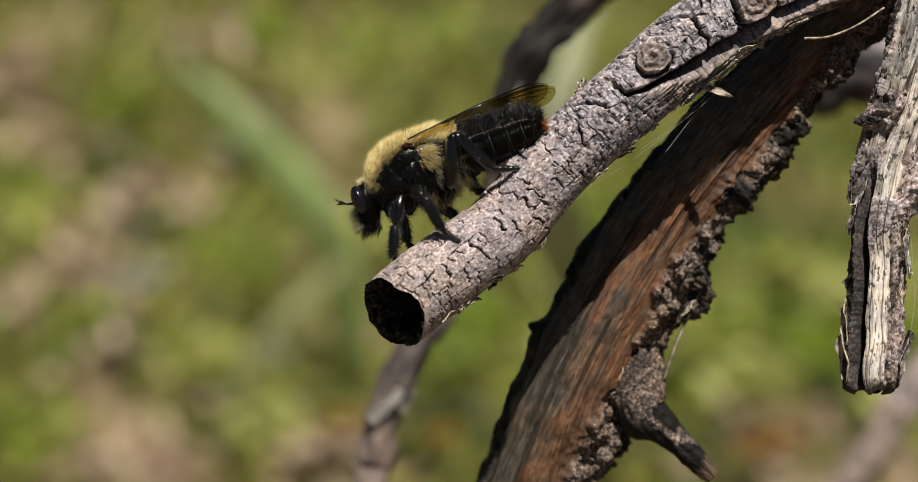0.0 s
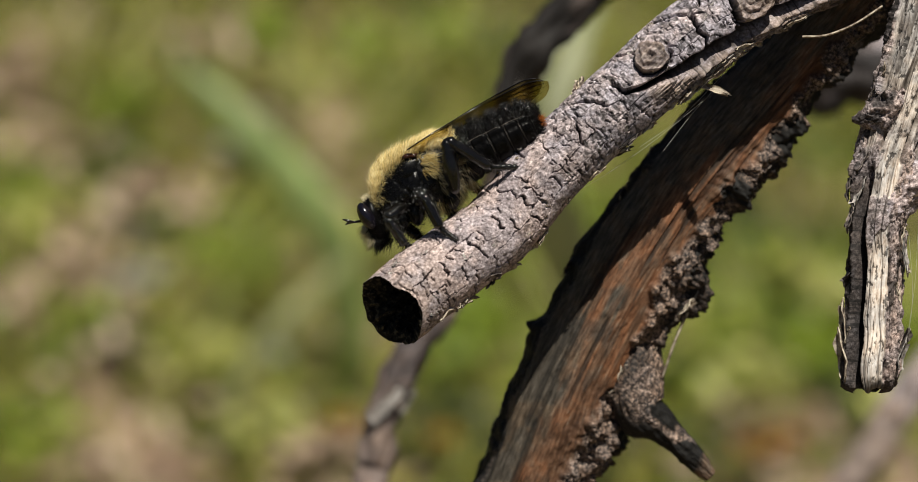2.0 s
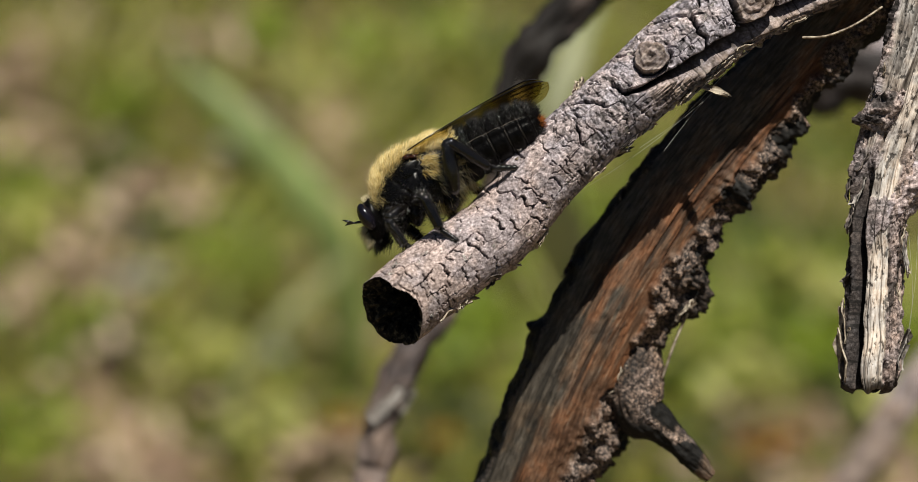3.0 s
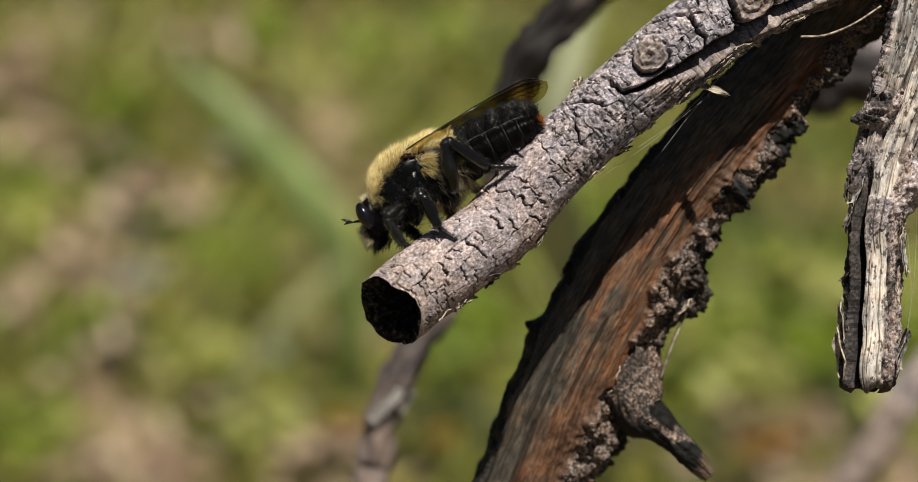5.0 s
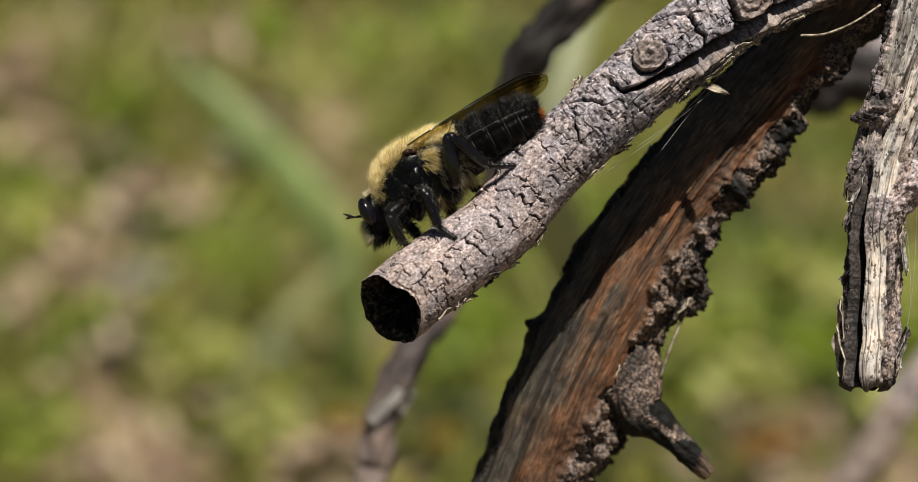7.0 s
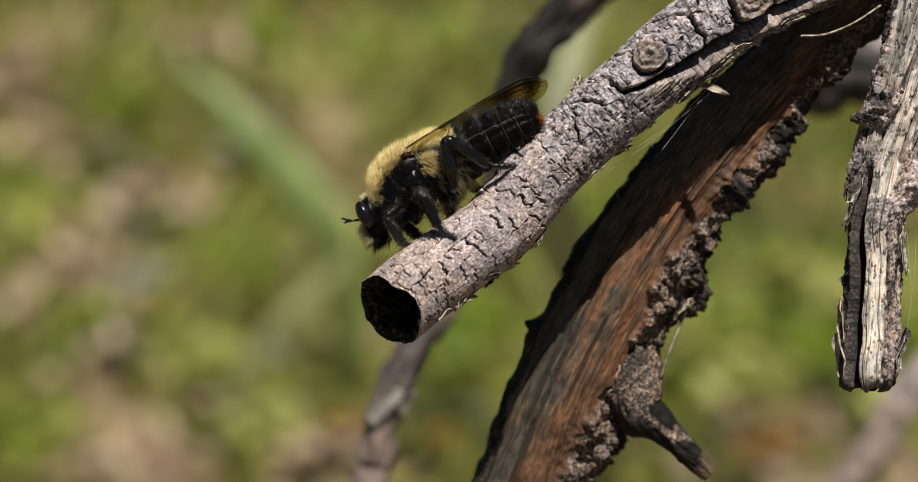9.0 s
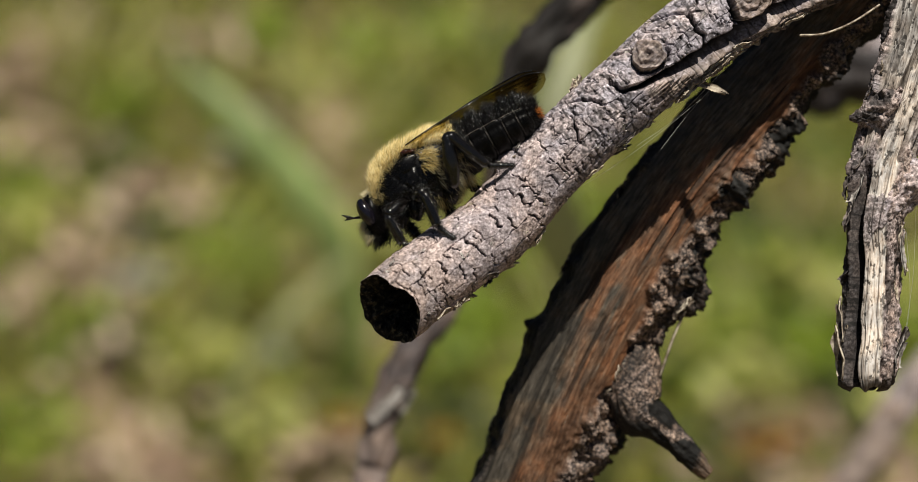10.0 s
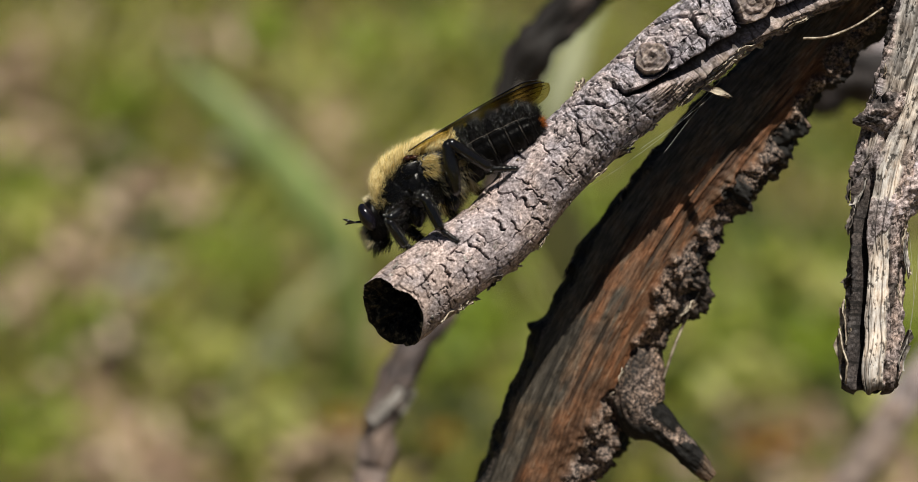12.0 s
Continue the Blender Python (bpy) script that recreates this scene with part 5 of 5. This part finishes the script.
for ridge, low in ((12, 22), (52, 42)):
    seam(list(range(20, 98, 6)), [ridge] * 13)
    for k in RINGS[1:-1]:
        row = int(round(k * (av.shape[0] - 1)))
        seam([row] * 6, np.linspace(ridge, low, 6).astype(int).tolist())
for k0, k1 in zip(RINGS[:-1], RINGS[1:]):
    tuft = (c > 0.42) & (as_ > k0 + 0.35 * (k1 - k0)) & (as_ < k1 + 0.01)
    coat("segment_tuft", av, an, tuft, 300, 0.9, 0.021, (0.45, 0.35, 0), GLINT_HAIR, abdomen, "black fur tuft of one abdomen ring", 0.3, 0.1, 41 + int(100 * k0), 0.5)
coat("abdomen_fur", av, an, (c > 0.42) & (as_ > 0.16), 1300, 0.55, 0.017, (0.5, 0.1, 0), BLACK_HAIR, abdomen, "short black fur", 0.34, 0.15, 11, 0.6)
coat("abdomen_bristles", av, an, (c <= 0.42) & (as_ > 0.2), 420, 0.45, 0.014, (0.7, -0.3, 0), BLACK_HAIR, abdomen, "thin dark bristles", 0.3, 0.25, 12, 0.7)
coat("tip_fur", av, an, (as_ > 0.8), 650, 0.85, 0.019, (0.7, 0.1, 0), BLACK_HAIR, abdomen, "black tuft at the tip", 0.35, 0.2, 13, 0.6)
coat("orange_tuft", av, an, (as_ > 0.95) & (c < 0.15) & (c > -0.7), 170, 0.65, 0.018, (0.9, -0.1, 0), ORANGE_HAIR, abdomen, "orange hair tuft at the tail", 0.35, 0.1, 14, 0.7)
coat("yellow_band", av, an, (c > -0.1) & (as_ > 0.03) & (as_ < 0.15), 2000, 0.95, 0.023, (0.75, -0.05, 0), YELLOW_HAIR, abdomen, "yellow fur band at the abdomen's base", 0.1, 0.35, 15, 0.65)
coat("belly_fringe", av, an, (c < -0.8) & (as_ > 0.02) & (as_ < 0.2), 130, 1.3, 0.014, (0.2, -0.7, 0), YELLOW_HAIR, abdomen, "long pale belly fringe", 0.3, 0.3, 17, 0.6)
coat("flank_fringe", av, an, (c < 0.2) & (c > -0.95) & (as_ > 0.03) & (as_ < 0.2), 300, 1.35, 0.018, (0.2, -0.8, 0), PALE_HAIR, abdomen, "pale fringe below the band", 0.3, 0.4, 16, 0.7)


# ---- head, in a space of its own whose origin is the neck
NECK = Vector((-4.35, -3.35, 0.0))
nk = np.array(NECK)
hv, hf, hn, hs, ht = body_loft([(0.1, 1.15, 0.1, 0.3), (-0.25, 0.95, 0.6, 1.1), (-0.55, 0.2, 0.9, 1.6), (-0.65, -0.7, 1.0, 1.6), (-0.7, -1.6, 0.95, 1.35), (-0.75, -2.3, 0.7, 0.95), (-0.8, -2.8, 0.3, 0.4)][::-1], 40, 40)
head = mesh_object("head", hv.reshape(-1, 3), hf, CHITIN, fly, "black head")
head.location = NECK * MM


def eye_mesh(sign):
    u, w = np.meshgrid(np.linspace(0.02, np.pi - 0.02, 36), np.linspace(0, 2 * np.pi, 40, endpoint=False), indexing="ij")
    q = np.stack([0.66 * np.sin(u) * np.cos(w), 1.3 * np.cos(u), 0.95 * np.sin(u) * np.sin(w)], -1).reshape(-1, 3)
    a = radians(6)
    q = np.stack([q[:, 0] * math.cos(a) - q[:, 1] * math.sin(a), q[:, 0] * math.sin(a) + q[:, 1] * math.cos(a), q[:, 2]], 1)
    mesh_object("compound_eye", q + [-1.12, -0.15, sign * 1.1], grid_faces(36, 40), EYE_CHITIN, head, "large dark glossy compound eye")


eye_mesh(1)
eye_mesh(-1)
for z in (0.28, -0.28):
    pts = [(-1.6, -0.35, z), (-2.0, -0.2, z * 1.3), (-2.35, -0.1, z * 1.5), (-2.75, 0.12 + 0.3 * z, z * 1.7), (-3.15, 0.28 + 0.9 * z, z * 1.8)]
    path, _ = spline([(*p, r) for p, r in zip(pts, (0.09, 0.11, 0.08, 0.12, 0.03))], 20)
    t, f, d = frames_along(path[:, :3])
    ring = np.stack([path[:, :3] + path[:, 3:4] * (math.cos(a) * f + math.sin(a) * d) for a in np.linspace(0, 6.283, 8, endpoint=False)], 1)
    mesh_object("antenna", ring.reshape(-1, 3), grid_faces(20, 8), LEG_CHITIN, head, "short black antenna")
pv, pf, pn, p_, q_ = body_loft([(-1.05, -1.5, 0.35, 0.35), (-1.15, -2.2, 0.34, 0.32), (-1.2, -2.9, 0.22, 0.2), (-1.22, -3.2, 0.05, 0.05)][::-1], 20, 16)
mesh_object("proboscis", pv.reshape(-1, 3), pf, LEG_CHITIN, head, "stout black beak")


def face_hair(name, count, lo, hi, front, length, material, label, seed, down):
    g = np.random.default_rng(seed)
    base = np.stack([g.uniform(*front, count), g.uniform(lo, hi, count), g.uniform(-0.8, 0.85, count)], 1)
    way = np.stack([g.normal(-0.8, 0.25, count), g.normal(down, 0.3, count), base[:, 2] * 0.45 + g.normal(0, 0.2, count)], 1)
    hairs(name, base, way, length * g.uniform(0.6, 1.15, count), 0.017, np.tile([0.0, -0.3, 0.0], (count, 1)), material, head, label)


face_hair("beard", 360, -2.4, -0.6, (-1.75, -1.3), 1.1, PALE_HAIR, "pale moustache of bristles", 22, -0.45)
face_hair("dark_beard", 800, -3.0, -1.0, (-1.5, 0.1), 1.05, BLACK_HAIR, "black beard bristles", 23, -0.7)
coat("head_bristles", hv, hn, (hs > 0.02), 1100, 0.6, 0.009, (0.25, -0.2, 0), BLACK_HAIR, head, "black bristles", 0.4, 0.2, 24, 0.4)
g2 = np.random.default_rng(25)
crown = np.stack([g2.uniform(-0.8, -0.2, 260), g2.uniform(0.8, 1.15, 260), g2.uniform(-0.9, 0.9, 260)], 1)
hairs("crown_fur", crown, np.stack([g2.normal(-0.15, 0.3, 260), np.ones(260), g2.normal(0, 0.35, 260)], 1), 0.75, 0.011, np.zeros((260, 3)), PALE_HAIR, head, "pale crown hairs")


# ---- wings
def wing(sign):
    """One folded wing along the back: a thin bowed membrane with veins; its own space begins at the wing root."""
    n, m = 40, 15
    a, b = np.meshgrid(np.linspace(0, 1, n), np.linspace(0, 1, m), indexing="ij")
    chord = np.clip(np.sqrt(np.clip(a * 2.2, 0, 1)) * np.sqrt(np.clip(1.0 - np.clip((a - 0.78) / 0.225, 0, 1) ** 2.2, 0.0, 1)), 0.03, 1)
    near = sign > 0
    span = 13.3 if near else 12.8
    x = a * span - 0.35 * b * chord
    z = sign * 2.3 * (1 - step(a, 0.05, 0.6)) + (0.35 if near else 0.1) - b * chord * 2.9 * step(a, -0.1, 0.3)
    lead = 0.12 + 0.1 * x + 0.25 * np.sin(np.pi * a) - 0.55 * np.clip((a - 0.86) / 0.14, 0, 1) ** 2 - (0.5 * a * a if near else 0)
    y = lead - b * chord * (0.25 + 1.9 * a) + 0.05 * np.sin(b * 26 + 2 * a) * a
    top = np.stack([x, y, z], -1)
    v = np.concatenate([top.reshape(-1, 3), (top - [0, 0.02, 0]).reshape(-1, 3)])
    f = grid_faces(n, m, closed=False)
    k = n * m
    ring = [i * m for i in range(n)] + [(n - 1) * m + j for j in range(1, m)] + [i * m + m - 1 for i in range(n - 2, -1, -1)] + [j for j in range(m - 2, 0, -1)]
    faces = f.tolist() + (f[:, ::-1] + k).tolist() + [[ring[i - 1], ring[i], ring[i] + k, ring[i - 1] + k] for i in range(len(ring))]
    ob = mesh_object("wing", v, faces, WING, fly, "smoky amber translucent wing")
    for c0, c1, i0, i1, rad in ((0, 0, 0, 38, 0.055), (1, 3, 0, 38, 0.03), (2, 6, 2, 38, 0.022), (3, 9, 6, 37, 0.02), (4, 12, 10, 35, 0.018), (6, 13, 4, 30, 0.018)):
        q = [top[i, int(round(c0 + (c1 - c0) * (i - i0) / (i1 - i0)))] for i in range(i0, i1 + 1)]
        path = spline([(*p, 0) for p in q], 60)[0][:, :3]
        t, fr, d = frames_along(path)
        ringv = np.stack([path + rad * (math.cos(w) * fr + math.sin(w) * d) for w in (0, 1.571, 3.142, 4.712)], 1)
        mesh_object("vein", ringv.reshape(-1, 3), grid_faces(60, 4), LEG_CHITIN, ob, "dark wing vein")


wing(1)
wing(-1)


# ---- legs
def leg_piece(name, length, r0, r1, belly, label, hair, seed, segments=0, claws=False):
    """One piece of a leg, from its joint along x."""
    f = np.linspace(0, 1, 26)
    r = r0 + (r1 - r0) * f + belly * np.sin(np.pi * np.clip(f * 1.1, 0, 1)) ** 1.3
    r = r * np.clip(np.minimum(f * 9 + 0.35, (1 - f) * 9 + 0.4), 0, 1)
    if segments:
        r = r * (0.72 + 0.28 * abs(np.sin(f * np.pi * segments)) ** 0.6)
    th = np.linspace(0, 2 * np.pi, 14, endpoint=False)
    v = np.stack([np.repeat((f * length)[:, None], 14, 1), r[:, None] * np.cos(th), r[:, None] * np.sin(th)], -1)
    n = np.stack([np.zeros((26, 14)), np.tile(np.cos(th), (26, 1)), np.tile(np.sin(th), (26, 1))], -1)
    faces = grid_faces(26, 14).tolist() + [list(range(14))[::-1], [25 * 14 + j for j in range(14)]]
    ob = mesh_object(name, v.reshape(-1, 3), faces, LEG_CHITIN, fly, label)
    coat("bristles", v, n, np.ones((26, 14), bool), hair, 0.6 if not segments else 0.4, 0.02, (0.7, 0, 0), GLINT_HAIR, ob, "black leg bristles", 0.35, 0.2, seed, 0.6)
    if claws:
        for z in (0.09, -0.09):
            strand("claw", [(length * 0.96, 0, z), (length * 1.06, 0.02, z * 2), (length * 1.12, -0.12, z * 2.4)], 0.03, LEG_CHITIN, ob)
    return ob


# hip, knee, ankle and toe, in the fly's space when it sits at rest
LEGS = {
    "hind": ((2.1, -5.0, 2.3), (3.3, -0.45, 3.4), (5.75, -4.15, 2.4), (7.85, -5.1, 1.65), 0.5, 0.46),
    "middle": ((-1.3, -4.2, 1.6), (-0.35, -3.85, 3.8), (-0.25, -7.1, 3.5), (0.65, -8.6, 3.85), 0.48, 0.42),
    "front": ((-1.9, -4.0, 1.4), (-3.95, -4.35, 3.3), (-3.55, -7.1, 2.5), (-2.8, -7.8, 2.2), 0.45, 0.4),
    "hind_far": ((2.0, -3.6, -1.2), (3.2, -1.4, -2.9), (3.7, -5.2, -1.6), (4.8, -5.9, -1.0), 0.6, 0.48),
    "middle_far": ((-1.2, -4.3, -1.3), (0.7, -4.6, -2.7), (1.3, -6.7, -1.9), (2.3, -7.3, -1.2), 0.48, 0.42),
    "front_far": ((-1.9, -4.0, -0.9), (-3.2, -4.9, -1.9), (-2.2, -7.0, -1.2), (-1.4, -7.7, -0.7), 0.45, 0.4),
}
LEG_PARTS = {}
for k, (name, (hip, knee, ankle, toe, rf, rt)) in enumerate(LEGS.items()):
    a, b, d, e = (np.array(p) for p in (hip, knee, ankle, toe))
    LEG_PARTS[name] = (leg_piece("femur", np.linalg.norm(b - a), rf * 0.85, rf * 0.9, rf * 0.5, "thick bristly black thigh", 320, 40 + k),
                       leg_piece("tibia", np.linalg.norm(d - b), rt * 0.95, rt, rt * 0.15, "bristly black shin", 320, 50 + k),
                       leg_piece("tarsus", np.linalg.norm(e - d), rt * 0.75, rt * 0.5, 0.0, "black segmented foot with claws", 150, 60 + k, 5, True))


# ================= what moves =================
def aimed(start, end, hint):
    """A pose at start whose x axis points at end."""
    x = (end - start).normalized()
    z = x.cross(hint)
    z = z.normalized() if z.length > 1e-6 else Vector((0, 0, 1))
    y = z.cross(x)
    m = Matrix((x, y, z)).transposed().to_4x4()
    m.translation = start * MM
    return m


# sway of the shrub, millimetres right and up
SWAY = [(0, 0.105, -0.12), (0.5, 0.09, -0.135), (1, -0.06, 0), (1.5, -0.06, 0.015), (2, -0.06, 0.015), (2.5, 0, 0), (3, -0.06, -0.05), (4, -0.12, -0.01), (5, -0.17, 0.015), (5.5, -0.2, 0.03),
        (6, -0.225, 0.09), (6.5, -0.195, 0.08), (7, -0.2, 0.125), (8, -0.2, 0.1), (9, -0.19, 0.08), (9.5, -0.22, 0.08), (10, -0.275, 0.14), (10.5, -0.195, 0.03), (11, -0.11, -0.045), (11.5, -0.06, -0.085), (12, 0.015, -0.125)]


def sway_at(t):
    k = [r[0] for r in SWAY]
    return Vector((float(np.interp(t, k, [r[1] for r in SWAY])), float(np.interp(t, k, [r[2] for r in SWAY])), 0))


# the fly: seconds, wing root right and up (without sway), slope of the body, roll away from the camera, nod of the head, stretch of the front feet (0 to 1)
REST = (-4.25, 7.55, 25.0, 0.0, 0.0, 0.0)
FLY = [(0.0, -4.43, 8.6, 18.5, -1, -2, 1), (0.1, -4.45, 8.95, 16, -4, -12, 1), (0.2, -4.55, 9.3, 7.5, -6, -34, 1), (0.3, -4.65, 9.15, 9.5, -5, -28, 1), (0.4, -4.88, 8.2, 22, 0, 0, 0.8), (0.5, -4.75, 7.6, 25, 2, 4, 0.2),
       (0.6, -4.65, 7.3, 25, 0, 0, 0), (1.0, -4.64, 7.2, 25, 0, 0, 0), (1.1, -5.4, 6.35, 40, 12, 8, 0), (1.2, -5.5, 6.1, 44, 15, 8, 0), (1.3, -5.54, 6.05, 45.5, 16, 8, 0), (1.4, -5.45, 6.1, 43.5, 15, 8, 0),
       (1.5, -4.75, 6.85, 33, 8, 4, 0), (1.6, -4.3, 7.45, 25, 0, 0, 0), (1.8, *REST[:6]), (2.5, *REST), (3.2, *REST), (4.8, *REST), (5.85, *REST), (6.0, -4.85, 7.15, 31, 5, 8, 0), (6.1, -4.68, 7.3, 29.5, 3, 4, 0),
       (6.2, -4.6, 7.4, 28.5, 2, 2, 0), (6.35, -4.45, 7.5, 27.5, 1, 0, 0), (6.5, -4.1, 7.8, 26, 0, -4, 0), (7.2, -4.1, 7.8, 26, 0, -4, 0), (8.8, -4.15, 7.65, 26, 0, 0, 0), (9.0, -4.25, 7.6, 25, 0, 0, 0), (9.5, -4.25, 7.6, 25, 0, 0, 0),
       (9.7, -4.2, 7.7, 24.5, 0, -6, 0), (9.9, -4.2, 7.75, 25.5, 0, -3, 0), (10.0, -4.2, 7.8, 26.5, 0, -2, 0), (10.2, -4.2, 7.75, 25.5, 0, -3, 0), (10.5, -4.2, 7.65, 24.6, 0, -4, 0), (11.0, -4.22, 7.6, 24.8, 0, -3, 0), (12.0, -4.25, 7.55, 25, 0, -3, 0)]
FLY_DEPTH = 0.9


def seat(row):
    _, x, y, slope, roll, nod, stretch = row
    m = pose(x * MM, y * MM, FLY_DEPTH * MM, 0, 0, slope)
    return m @ pose(0, 0, 0, -roll, 0, 0)


def motions():
    rows = []
    for t, x, y in SWAY:
        rows.append((t, HUB @ pose(x * MM, y * MM, 0)))
    for ob in (shrub, stump):
        walk(ob, rows)
    rest = seat((0, *REST))
    times = sorted({*(r[0] for r in FLY), *(r[0] for r in SWAY)})
    keyed = []
    for t in times:
        k = [r[0] for r in FLY]
        row = (t, *(float(np.interp(t, k, [r[i] for r in FLY])) for i in range(1, 7)))
        keyed.append((t, row, pose(*(sway_at(t) * MM)) @ seat(row)))
    walk(fly, [(t, HUB @ m) for t, _, m in keyed])
    walk(head, [(t, Matrix.Translation(NECK * MM) @ pose(0, 0, 0, 0, 0, row[5])) for t, row, _ in keyed])
    for name, (hip, knee, ankle, toe, _, _) in LEGS.items():
        hip, knee, ankle, toe = (Vector(p) for p in (hip, knee, ankle, toe))
        lf, lt = (knee - hip).length, (ankle - knee).length
        parts = ([], [], [])
        for t, row, m in keyed:
            back_to_fly = m.inverted() @ pose(*(sway_at(t) * MM)) @ rest
            shift = Vector((-1.5, -0.35, 0)) * row[6] if name.startswith("front") else Vector((0, 0, 0))
            foot = (back_to_fly @ ((ankle + shift) * MM)) / MM
            tip = (back_to_fly @ ((toe + shift) * MM)) / MM
            gap = foot - hip
            reach = min(max(gap.length, abs(lf - lt) + 0.05), lf + lt - 0.02)
            way = gap.normalized()
            foot2 = hip + way * reach
            a = (lf * lf - lt * lt + reach * reach) / (2 * reach)
            h = math.sqrt(max(lf * lf - a * a, 0))
            pole = (knee - hip) - way * (knee - hip).dot(way)
            bend = hip + way * a + pole.normalized() * h
            parts[0].append((t, aimed(hip, bend, pole)))
            parts[1].append((t, aimed(bend, foot2, pole)))
            parts[2].append((t, aimed(foot2, tip, Vector((0, 1, 0)))))
        for ob, rows in zip(LEG_PARTS[name], parts):
            walk(ob, rows)


motions()
